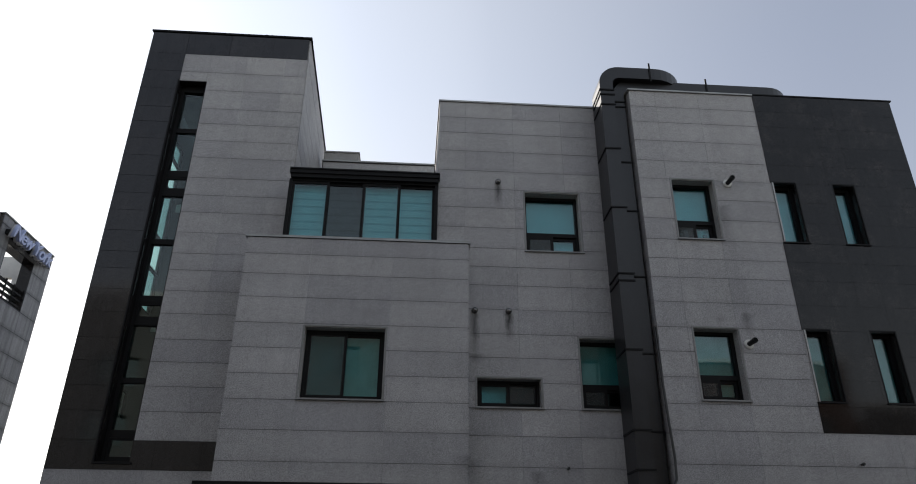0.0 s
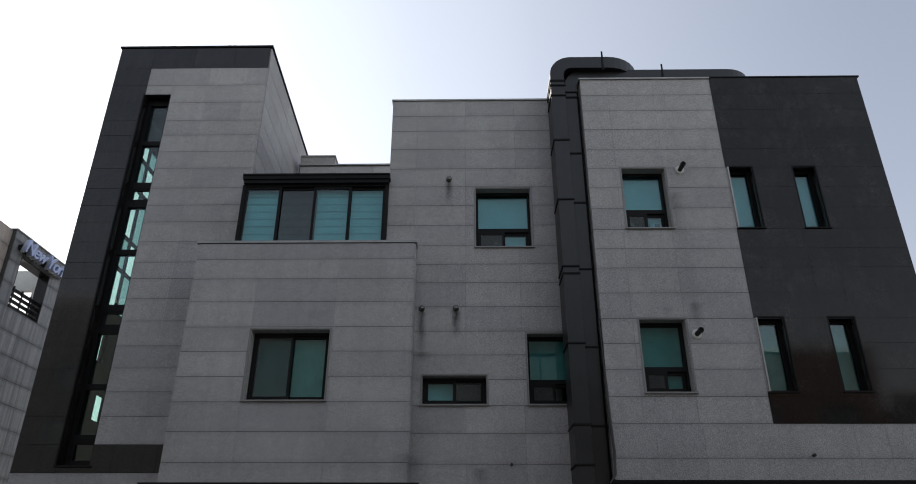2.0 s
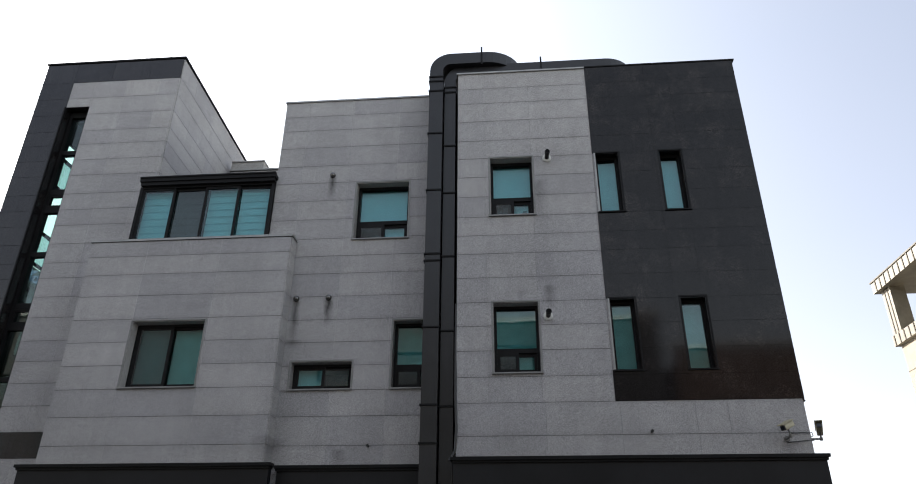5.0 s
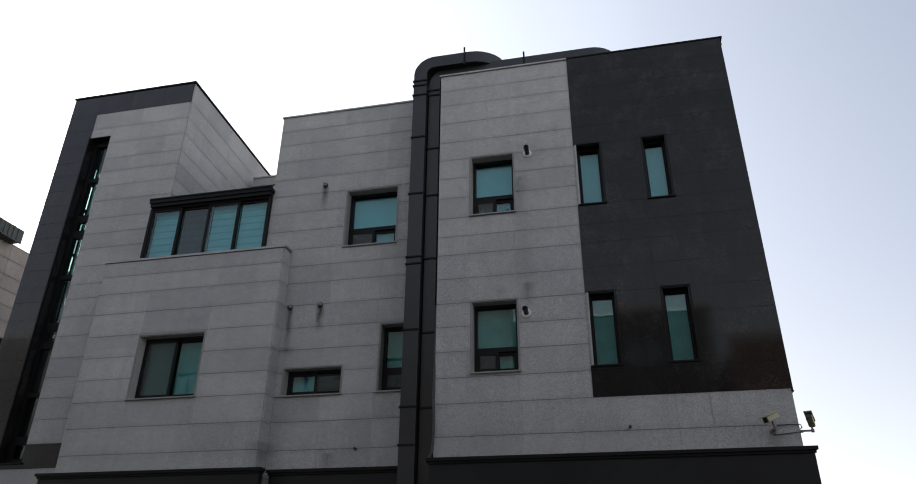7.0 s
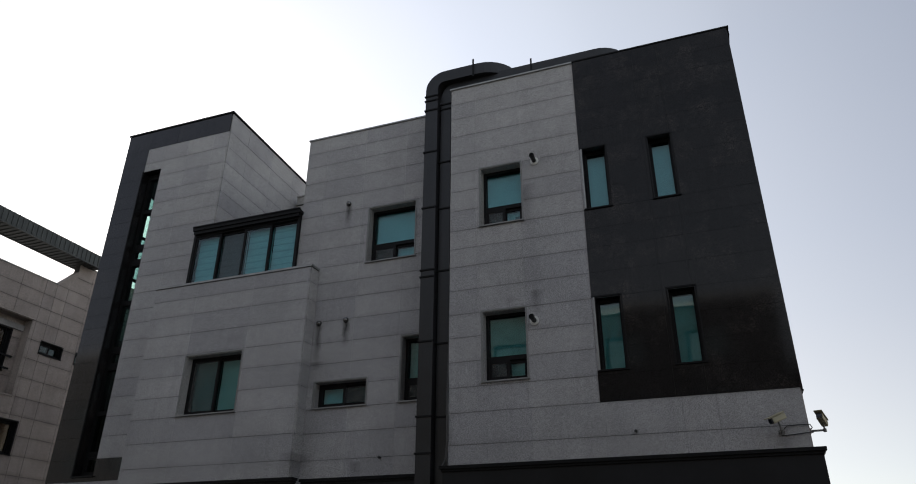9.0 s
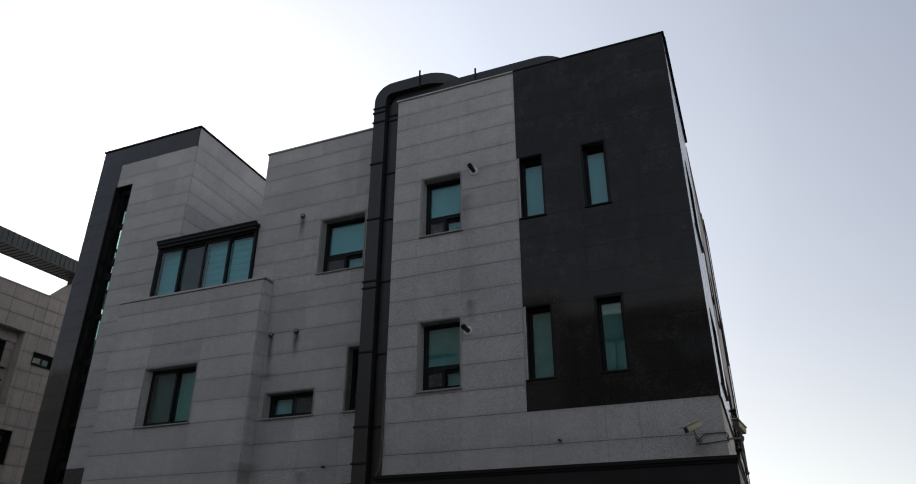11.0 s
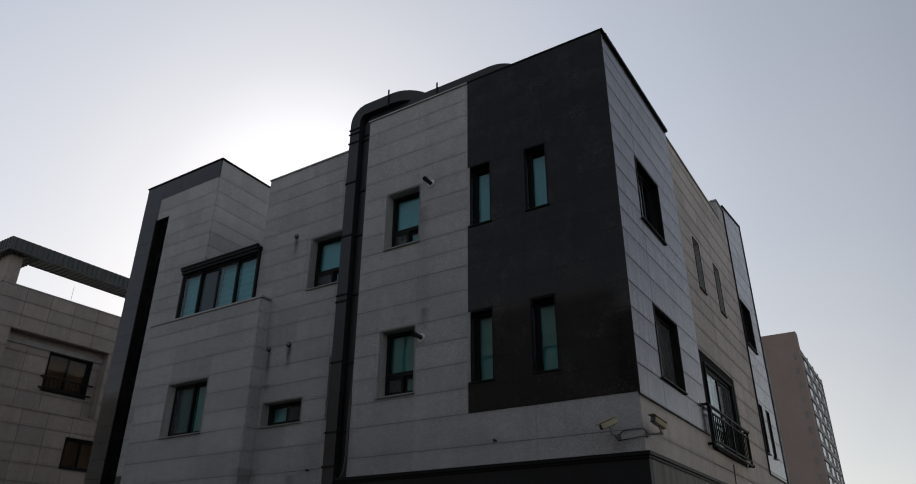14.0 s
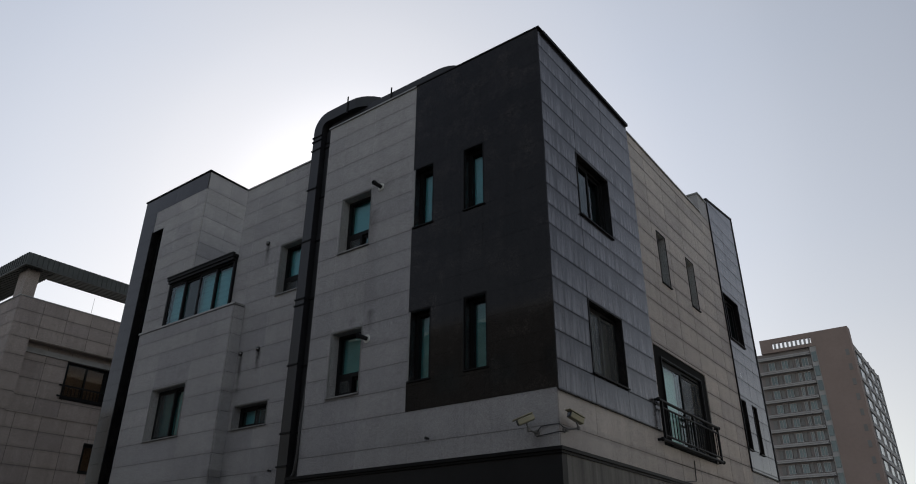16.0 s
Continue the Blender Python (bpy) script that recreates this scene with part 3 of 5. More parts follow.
panels(w, TOWER_E, (12.876, 18.3, 7.6, 13.13), TOWER_COURSES, [13.7, 14.9, 16.1, 17.3], granite)
WEST_LIGHT = (13.45, 15.75, 7.3, 11.75)
SMALL_LIGHTS = [(14.35, 14.85, 6.1, 6.8), (14.9, 15.4, 4.9, 5.5)]
w = wall("wall", house, TOWER_W, (13.13, 18.3, 0, 13.15), [WEST_LIGHT] + SMALL_LIGHTS, thick=0.13)
panels(w, TOWER_W, (12.85, 18.3, 0, 13.13), [1.0 * i + 0.55 for i in range(14)], [14.0, 15.3, 16.6], tower_granite, [WEST_LIGHT] + SMALL_LIGHTS, 0.005)
bm = bmesh.new()
box(bm, -5.80, -2.20, 12.82, 12.98, 13.15, 13.19)
box(bm, -5.80, -5.62, 12.98, 18.3, 13.15, 13.19)
pieces("coping", bm, black_metal, house)
for x in (-3.24, -3.12):
    bm = bmesh.new()
    box(bm, x - 0.03, x + 0.03, 12.84, 12.9, 13.19, 13.222)
    part("coping_clip", bevelled(bm, 0.008, 1), black_metal, house)
bm = bmesh.new()
box(bm, -2.36, -2.20, 12.99, 18.3, 13.148, 13.188)
part("coping", bm, black_metal, house).matrix_basis = SKEW
bm = bmesh.new()
box(bm, -5.49, -2.51, 13.13, 18.0, 12.2, 12.4)
part("roof", bm, roof_felt, house)
bm = bmesh.new()
box(bm, -5.77, -2.23, 18.02, 18.3, 0, 13.15)
box(bm, -3.1, -2.95, 13.13, 18.0, 0, 12.2)
pieces("inner_wall", bm, stair_paint, house)

# the tall stair window and the west one that shows through it
bm = bmesh.new()
slab(bm, TOWER, SLIT, [(SLIT[0] + 0.07, SLIT[1] - 0.05, SLIT[2] + 0.08, SLIT[3] - 0.16)], -0.38, -0.21)
stair_window = part("window", bm, black_metal, house, "tall narrow stair window in black frame")
bars = [(10.58, 10.69), (9.48, 9.63), (9.02, 9.17), (7.92, 8.03), (6.68, 6.82), (6.22, 6.36), (5.12, 5.22), (4.15, 4.28)]
for a, b in bars:
    bm = bmesh.new()
    TOWER.box(bm, SLIT[0] + 0.07, SLIT[1] - 0.05, a, b, -0.34, -0.22)
    part("transom", bm, black_metal, stair_window)
edges = [SLIT[3] - 0.16] + [v for a, b in bars for v in (b, a)] + [SLIT[2] + 0.08]
for hi, lo in zip(edges[0::2], edges[1::2]):
    pane(stair_window, TOWER, SLIT[0] + 0.06, SLIT[1] - 0.04, lo - 0.01, hi + 0.01, -0.26, glass_stair)
for lo, hi in ((9.17, 9.48), (6.36, 6.68), (3.78, 4.15)):
    bm = bmesh.new()
    ring(bm, TOWER, SLIT[0] + 0.07, SLIT[1] - 0.05, lo, hi, 0.045, -0.30, -0.23)
    part("sash", bm, black_metal, stair_window)
bm = bmesh.new()
ring(bm, TOWER, *SLIT, 0.014, -0.205, -0.006)
part("reveal", bm, black_granite, stair_window)
bm = bmesh.new()
TOWER.box(bm, SLIT[0] - 0.03, SLIT[0], SLIT[2], SLIT[3], -0.004, 0.03)
TOWER.box(bm, SLIT[0] - 0.03, SLIT[1] + 0.03, SLIT[2] - 0.03, SLIT[2], -0.004, 0.05)
pieces("edge_trim", bm, black_metal, stair_window)
bm = bmesh.new()
ys, zs = [13.45, 14.15, 14.95, 15.75], [7.3, 8.3, 9.1, 10.4, 11.2, 11.75]
cells = [(y0 + 0.03, y1 - 0.03, z0 + 0.035, z1 - 0.035) for y0, y1 in zip(ys, ys[1:]) for z0, z1 in zip(zs, zs[1:])]
slab(bm, TOWER_W, WEST_LIGHT, cells, -0.12, -0.06)
west_window = part("window", bm, black_metal, house)
for i, (y0, y1, z0, z1) in enumerate(cells):
    light = i % 2 == 1
    pane(west_window, TOWER_W, y0 - 0.01, y1 + 0.01, z0 - 0.01, z1 + 0.01, -0.09, glass_clear if light else glass_west)
for y0, y1, z0, z1 in SMALL_LIGHTS:
    bm = bmesh.new()
    ring(bm, TOWER_W, y0, y1, z0, z1, 0.03, -0.12, -0.06)
    pane(part("window", bm, black_metal, house), TOWER_W, y0 + 0.02, y1 - 0.02, z0 + 0.02, z1 - 0.02, -0.09, glass_clear)
for i, z in enumerate((4.6, 6.1, 7.6, 9.1, 10.6)):
    bm = bmesh.new()
    y0, y1 = (15.4, 17.7) if i % 2 == 0 else (17.4, 15.0)
    x0, x1 = (-5.45, -4.35) if i % 2 == 0 else (-4.25, -3.15)
    v = [bm.verts.new(p) for p in ((x0, y0, z - 0.75), (x1, y0, z - 0.75), (x1, y1, z + 0.75), (x0, y1, z + 0.75), (x0, y0, z - 0.55), (x1, y0, z - 0.55), (x1, y1, z + 0.95), (x0, y1, z + 0.95))]
    for f in ((0, 3, 2, 1), (4, 5, 6, 7), (0, 1, 5, 4), (1, 2, 6, 5), (2, 3, 7, 6), (3, 0, 4, 7)):
        bm.faces.new([v[k] for k in f])
    part("stair_flight", bm, stair_paint, house)

# projecting bay
W1 = (-1.53, -0.11, 4.655, 5.925)
w = wall("wall", house, BAY, (-2.74, 1.332, 0, 7.62), [W1])
panels(w, BAY, (-2.74, 1.338, 0.0, 7.62), [*[c for c in COURSES if c < 3], 3.63, 4.13, 4.63, 5.07, 5.52, 5.97, 6.45, 6.90, 7.295], [-1.55, -0.05], granite, [W1])
w = wall("wall", house, BAY_E, (12.23, 12.32, 0, 7.62), thick=0.2)
panels(w, BAY_E, (11.973, 12.268, 0, 7.62), [*[c for c in COURSES if c < 3], 3.63, 4.13, 4.63, 5.07, 5.52, 5.97, 6.45, 6.90, 7.295], [], granite)
bm = bmesh.new()
box(bm, -2.74, -2.46, 12.23, 12.82, 0, 7.62)
part("wall", bm, granite_reveal, house)
bm = bmesh.new()
box(bm, -2.78, 1.385, 11.93, 12.24, 7.63, 7.675)
box(bm, -2.78, 0.75, 12.24, 12.84, 7.62, 7.665)
pieces("coping", bm, coping_metal, house)
window_pair(house, BAY, *W1, 0.24, shade=(1.0, 1.0), cloth=green_curtain, left=glass, screens=(True, False))

# glazed balcony on the bay
bm = bmesh.new()
box(bm, -2.16, 0.79, 12.10, 14.6, 9.13, 9.21)
box(bm, -2.14, 0.765, 12.13, 14.6, 9.05, 9.13)
box(bm, -2.16, 0.79, 12.08, 12.16, 9.21, 9.24)
pieces("balcony_roof", bm, black_metal, house, "black metal balcony roof")
GLAZ = Plane("S", 12.2)
bm = bmesh.new()
slab(bm, GLAZ, (-2.17, 0.755, 7.665, 9.05), [(-2.11, 0.70, 7.72, 9.005)], -0.12, 0.0)
balcony = part("window", bm, black_metal, house, "black-framed sliding balcony glazing with banded blinds")
bm = bmesh.new()
box(bm, -2.17, -2.11, 12.325, 12.84, 7.665, 9.05)
part("side_panel", bm, black_metal, balcony)
xs = [-2.11, -1.41, -0.70, -0.01, 0.70]
for i in range(4):
    d = -0.04 if i in (0, 2) else -0.085
    sash(balcony, GLAZ, xs[i] - (0.03 if i else 0), xs[i + 1] + (0.03 if i < 3 else 0), 7.72, 9.005, d, 0.05, glass_screen if i == 1 else glass)
    blind(balcony, GLAZ, xs[i] + 0.02, xs[i + 1] - 0.01, 7.74, 8.99, -0.17, 0.165)
bm = bmesh.new()
box(bm, -2.2, 0.74, 13.6, 13.7, 7.6, 9.05)
part("inner_wall", bm, inside_paint, house)
bm = bmesh.new()
box(bm, -2.2, 0.74, 12.86, 16.2, 7.4, 7.6)
part("terrace_floor", bm, roof_felt, house)

# middle block
W2, W5, W6 = (2.49, 3.60, 7.68, 8.985), (1.515, 2.675, 4.65, 5.17), (3.395, 4.35, 4.65, 5.945)
w = wall("wall", house, MID, (0.79, 4.65, 0, 11.13), [W2, W5, W6])
panels(w, MID, (0.76, 4.60, 0, 11.13), COURSES, [1.30, 2.30, 3.32], granite, [W2, W5, W6])
w = wall("wall", house, MID_W, (12.55, 16.2, 7.6, 11.13))
panels(w, MID_W, (12.27, 16.2, 7.6, 11.13), COURSES, [13.2, 14.4, 15.6], granite)
window_three(house, MID, *W2)
window_pair(house, MID, *W5, 0.22, shade=(0.9, 0.0), left=glass, screens=(False, True))
window_three(house, MID, *W6, lower=False, cloth=green_curtain)
bm = bmesh.new()
box(bm, 0.735, 4.68, 12.245, 12.56, 11.13, 11.165)
box(bm, 0.735, 1.05, 12.56, 16.2, 11.13, 11.165)
pieces("coping", bm, coping_metal, house)
bm = bmesh.new()
box(bm, 1.04, 9.97, 12.55, 23.3, 10.4, 10.6)
part("roof", bm, roof_felt, house)

# rear terrace wall between the tower and the middle block
REAR = Plane("S", 16.26)
w = wall("wall", house, REAR, (-2.23, 1.04, 7.6, 12.0))
panels(w, REAR, (-2.2, 1.04, 7.6, 11.98), COURSES + [11.16, 11.6], [-1.2, -0.2, 0.8], granite)
bm = bmesh.new()
box(bm, -2.23, 1.06, 16.22, 16.54, 12.0, 12.04)
pieces("coping", bm, coping_metal, house)
bm = bmesh.new()
box(bm, -2.2, -1.27, 16.24, 17.4, 12.04, 12.27)
box(bm, -2.2, -1.25, 16.21, 17.43, 12.27, 12.31)
pieces("roof_upstand", bm, granite_reveal, house)

# front block: grey field, black field
W3, W4 = (5.275, 6.115, 7.735, 9.02), (5.285, 6.10, 4.70, 5.98)
S1, S2, S3, S4 = (7.325, 7.775, 7.73, 9.03), (8.54, 8.965, 7.73, 9.03), (7.325, 7.775, 4.71, 5.995), (8.54, 8.985, 4.71, 5.995)
holes = [W3, W4, S1, S2, S3, S4]
w = wall("wall", house, FRONT, (4.68, 10.22, 0, 11.13), holes)
panels(w, FRONT, (4.65, 7.275, 4.19, 11.13), COURSES, [5.19, 6.09], granite, holes)
panels(w, FRONT, (4.65, 10.236, 0, 4.19), COURSES, [5.36, 6.13, 7.34, 8.54, 9.05], granite, holes)
strips = [(7.275, 7.325, S1[2], S1[3]), (7.275, 7.325, S3[2], S3[3])]
for st in strips:
    panels(w, FRONT, st, [], [], granite)
panels(w, FRONT, (7.275, 10.268, 4.19, 11.15), COURSES, [8.46, 8.94, 10.19], black_granite, holes + strips, 0.004, 0.010, tight=0.003)
w = wall("wall", house, FRONT_W, (11.88, 12.32, 0, 11.13))
panels(w, FRONT_W, (11.6, 12.268, 0, 11.13), COURSES, [], granite)
window_three(house, FRONT, *W3, 0.24)
window_three(house, FRONT, *W4, 0.24, cloth=green_curtain)
for s, cloth in ((S1, None), (S2, None), (S3, green_curtain), (S4, green_curtain)):
    window_slit(house, FRONT, *s, cloth=cloth)
for s in (S1, S3):
    bm = bmesh.new()
    FRONT.box(bm, s[0] - 0.026, s[0] + 0.004, s[2], s[3], 0.0125, 0.019)
    part("edge_trim", bm, coping_metal, house, "pale metal edge strip")
bm = bmesh.new()
box(bm, 4.62, 7.275, 11.57, 11.89, 11.13, 11.165)
pieces("coping", bm, coping_metal, house)
bm = bmesh.new()
box(bm, 7.275, 10.31, 11.575, 11.75, 11.15, 11.178)
box(bm, 10.13, 10.32, 11.75, 15.58, 11.112, 11.178)
pieces("coping", bm, black_metal, house)

# east side
E1, E2, E5 = (12.83, 14.15, 7.64, 8.95), (12.83, 14.14, 4.67, 5.95), (15.64, 18.70, 3.92, 5.92)
S5, S6, E7, E8, E9 = (16.72, 17.2, 7.6, 8.87), (18.57, 19.05, 7.6, 8.87), (21.27, 22.6, 7.55, 8.84), (21.24, 21.66, 4.62, 5.86), (22.29, 22.63, 4.62, 5.86)
holes = [E1, E2, E5, S5, S6, E7, E8, E9]
EC = COURSES
w = wall("wall", house, EAST, (11.88, 23.68, 0, 10.98), holes)
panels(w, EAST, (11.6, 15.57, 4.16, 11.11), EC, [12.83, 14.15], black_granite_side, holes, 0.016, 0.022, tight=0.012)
panels(w, EAST, (11.614, 15.57, 0, 4.16), EC, [12.83, 14.05, 15.2], lit_beige_granite, holes)
panels(w, EAST, (15.57, 21.25, 0, 10.98), EC, [16.45, 17.5, 18.55, 19.6, 20.5], lit_beige_granite, holes, 0.014, tight=0.014)
panels(w, EAST, (21.25, 23.68, 0, 4.1), EC, [22.3], granite, holes)
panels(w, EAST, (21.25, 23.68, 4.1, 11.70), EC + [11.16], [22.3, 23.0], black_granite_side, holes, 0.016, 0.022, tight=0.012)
bm = bmesh.new()
prism(bm, ((21.255, 11.709), (23.675, 11.709), (23.675, 12.088), (21.255, 11.743)), 10.2, 10.272)
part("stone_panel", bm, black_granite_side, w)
EAST_BLACK = Plane("E", 10.271)
window_pair(house, EAST_BLACK, *E1, 0.17, black_granite, (0.0, 0.0))
window_pair(house, EAST_BLACK, *E2, 0.17, black_granite, (1.0, 1.0), cloth=brown_curtain, left=glass_clear, right=glass_clear, screens=(True, True))
E5_DOOR = (16.02, 18.32, 3.96, 5.70)
balcony_door = window_pair(house, EAST, *E5_DOOR, 0.10, black_metal, (1.0, 0.0), left=glass_pale, right=glass_screen, screens=(False, True), name="balcony_door")
bm = bmesh.new()
slab(bm, EAST, E5, [E5_DOOR], -0.12, -0.02)
part("surround", bm, matte_black, balcony_door, "wide black metal door surround")
window_slit(house, EAST, *S5, reveal=granite_reveal)
window_slit(house, EAST, *S6, reveal=granite_reveal)
window_pair(house, EAST_BLACK, *E7, 0.17, black_granite, (0.0, 0.0))
window_slit(house, EAST_BLACK, *E8)
window_slit(house, EAST_BLACK, *E9)
bm = bmesh.new()
box(bm, 9.97, 10.28, 15.58, 20.46, 10.98, 11.01)
pieces("coping", bm, coping_metal, house)
RSTEP = Plane("S", 20.47)
w = wall("wall", house, RSTEP, (4.0, 9.97, 10.5, 11.6))
panels(w, RSTEP, (4.0, 10.25, 10.5, 11.6), [11.05], [5.0, 6, 7, 8, 9], granite)
w = wall("wall", house, EAST, (20.75, 23.68, 10.98, 11.6))
panels(w, EAST, (20.47, 21.25, 10.98, 11.6), [], [], granite)
bm = bmesh.new()
box(bm, 4.0, 10.28, 20.44, 20.75, 11.6, 11.64)
box(bm, 9.97, 10.28, 20.75, 21.2, 11.6, 11.64)
pieces("coping", bm, coping_metal, house)
bm = bmesh.new()
prism(bm, ((21.21, 11.74), (23.74, 12.12), (23.74, 12.17), (21.21, 11.79)), 10.2, 10.295)
box(bm, 10.2, 10.29, 23.68, 23.74, 4.07, 12.11)
box(bm, 10.25, 10.285, 21.22, 21.25, 4.07, 11.73)
box(bm, 10.25, 10.285, 21.25, 23.68, 4.07, 4.1)
box(bm, 10.25, 10.28, 11.6, 15.57, 4.145, 4.16)
pieces("edge_trim", bm, black_metal, house)
bm = bmesh.new()
box(bm, -5.7, 9.96, 23.24, 23.68, 0, 11.6)
box(bm, -5.7, -2.3, 18.31, 23.27, 11.0, 11.2)
box(bm, -2.2, 4.0, 16.55, 23.27, 11.4, 11.6)
pieces("rear_wall", bm, render_white, house)

# canopy fascia above the ground floor
def fascia(x0, x1, y0, y1):
    bm = bmesh.new()
    box(bm, x0, x1, y0, y1, 2.45, 3.205)
    part("fascia", bm, fascia_metal, house)
    bm = bmesh.new()
    box(bm, x0 - 0.02, x1 + 0.02, y0 - 0.03, y1, 3.205, 3.245)
    box(bm, x0 - 0.045, x1 + 0.045, y0 - 0.06, y1, 3.245, 3.295)
    pieces("fascia_cap", bm, black_metal, house)


fascia(4.62, 10.345, 11.44, 11.59)
fascia(-2.92, 1.5, 11.80, 11.94)
fascia(1.53, 4.58, 12.13, 12.26)
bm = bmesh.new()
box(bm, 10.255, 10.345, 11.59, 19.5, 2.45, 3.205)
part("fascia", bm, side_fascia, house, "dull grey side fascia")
bm = bmesh.new()
box(bm, 10.255, 10.365, 11.59, 19.5, 3.205, 3.245)
box(bm, 10.255, 10.39, 11.59, 19.5, 3.245, 3.295)
pieces("fascia_cap", bm, black_metal, house)

# balcony rail on the east side
rail = thing("balcony_rail", "black steel guard rail in front of a glazed door", "railing")
RX = 10.345
for z, r, y0, y1 in ((4.71, 0.03, 15.32, 18.80), (4.58, 0.02, 15.5, 18.66), (4.06, 0.02, 15.5, 18.66), (3.97, 0.026, 15.34, 18.79)):
    tube("rail", [(RX, y0, z), (RX, y1, z)], r, black_metal, rail)
for lo, hi in ((15.5, 17.13), (17.17, 18.66)):
    for i in range(9):
        y = lo + (i + 1) * (hi - lo) / 10
        tube("baluster", [(RX, y, 4.06), (RX, y, 4.58)], 0.011, black_metal, rail)
for y in (15.48, 17.15, 18.68):
    bm = bmesh.new()
    box(bm, RX - 0.022, RX + 0.022, y - 0.022, y + 0.022, 3.95, 4.71)
    part("post", bm, black_metal, rail)
for y in (15.34, 18.78):
    for z in (4.71, 3.97):
        tube("bracket", [(10.24, y, z), (RX, y, z)], 0.026, black_metal, rail)
        bm = bmesh.new()
        bmesh.ops.create_uvsphere(bm, u_segments=12, v_segments=8, radius=0.042, matrix=Matrix.Translation((RX, y, z)))
        part("end_knob", bm, black_metal, rail)

# ---- ducts on the front ----
def duct(name_label, cx, half_w, y_front, y_back, z_low, z_top, x_turn, flanges, back_to, stay):
    """A square sheet-metal duct that climbs the wall, bends east over the parapet, and bends back over the roof."""
    d = thing("exhaust_duct", name_label, "duct", group="ducts in the wall recess")
    cy, half_d = (y_front + y_back) / 2, (y_back - y_front) / 2
    r, sections = 0.30, []
    sections.append(((cx, cy, z_low), (1, 0, 0), (0, 1, 0)))
    zc = z_top - half_w
    sections.append(((cx, cy, zc - r), (1, 0, 0), (0, 1, 0)))
    for i in range(1, 9):
        a = radians(90 * i / 8)
        sections.append(((cx + r - r * math.cos(a), cy, zc - r + r * math.sin(a)), (math.cos(a), 0, -math.sin(a)), (0, 1, 0)))
    R = half_d + 0.12
    for i in range(9):
        a = radians(90 * i / 8)
        sections.append(((x_turn + R * math.sin(a), cy + R - R * math.cos(a), zc), (0, 0, -1), (-math.sin(a), math.cos(a), 0)))
    sections.append(((x_turn + R, back_to, zc), (0, 0, -1), (-1, 0, 0)))
    bm, rows = bmesh.new(), []
    for c, e1, e2 in sections:
        c, e1, e2 = Vector(c), Vector(e1) * half_w, Vector(e2) * half_d
        rows.append([bm.verts.new(c + s * e1 + t * e2) for s, t in ((-1, -1), (1, -1), (1, 1), (-1, 1))])
    for p, q in zip(rows, rows[1:]):
        for i in range(4):
            bm.faces.new([p[i], p[(i + 1) % 4], q[(i + 1) % 4], q[i]])
    bm.faces.new(rows[0][::-1])
    bm.faces.new(rows[-1])
    part("casing", bm, duct_metal, d)
    for z in flanges:
        bm = bmesh.new()
        v = [bm.verts.new((x, y, zz)) for zz in (z - 0.015, z + 0.015) for x, y in ((cx + half_w + 0.018, y_front - 0.02), (cx - half_w - 0.02, y_front - 0.02), (cx - half_w - 0.02, y_back - 0.05), (cx - half_w + 0.001, y_back - 0.05), (cx - half_w + 0.001, y_front + 0.003), (cx + half_w + 0.018, y_front + 0.003))]
        for k in range(6):
            bm.faces.new([v[k], v[(k + 1) % 6], v[6 + (k + 1) % 6], v[6 + k]])
        bm.faces.new(v[:6])
        bm.faces.new(v[6:])
        part("flange", bm, black_metal, d)
    bm = bmesh.new()
    box(bm, stay - 0.018, stay + 0.018, y_front - 0.022, y_front - 0.001, zc - half_w - 0.07, z_top + 0.13)
    part("strap", bevelled(bm, 0.004, 1), black_metal, d)
    return d


duct("tall charcoal sheet-metal duct running up beside grey granite", 4.19, 0.14, 11.6, 12.22, 0.0, 11.73, 5.25, (11.12, 11.0, 10.75, 9.68, 8.35, 6.98, 6.84, 5.55, 4.18, 3.55), 15.5, 5.15)
duct("slimmer charcoal duct tucked behind the wall corner", 4.47, 0.115, 11.74, 12.22, 0.0, 11.50, 7.75, (10.93, 10.80, 9.45, 8.35, 6.98, 5.52, 4.18), 15.0, 6.4)
tagged(tube("cable", [(4.63, 11.68, 6.0), (4.635, 11.62, 5.0), (4.64, 11.57, 4.3), (4.66, 11.55, 3.75), (4.64, 11.53, 3.4), (4.55, 11.5, 3.25)], 0.022, black_plastic), "black cable running down beside the ducts", "cable")
# dark strip that puts the shade of the gap in as a solid
bm = bmesh.new()
box(bm, 4.605, 4.645, 11.93, 12.2, 0, 11.12)
tagged(part("wall_shadow_gap", bm, black_metal), "black strip put in for the shadow beside the duct", "trim", kind="structure")


# ---- vents, pipes and stubs ----
def round_part(name, centre, radius, depth, material, parent, way=(0, -1, 0), taper=1.0, segments=20, bev=0.0):
    bm = bmesh.new()
    m = Matrix.Translation(Vector(centre) + Vector(way) * depth / 2) @ Vector(way).to_track_quat("Z", "Y").to_matrix().to_4x4()
    bmesh.ops.create_cone(bm, cap_ends=True, segments=segments, radius1=radius, radius2=radius * taper, depth=depth, matrix=m)
    if bev:
        bmesh.ops.bevel(bm, geom=[e for e in bm.edges if len(e.link_faces) == 2 and any(len(f.verts) > 4 for f in e.link_faces)], offset=bev, segments=2, affect="EDGES")
    return part(name, bm, material, parent)


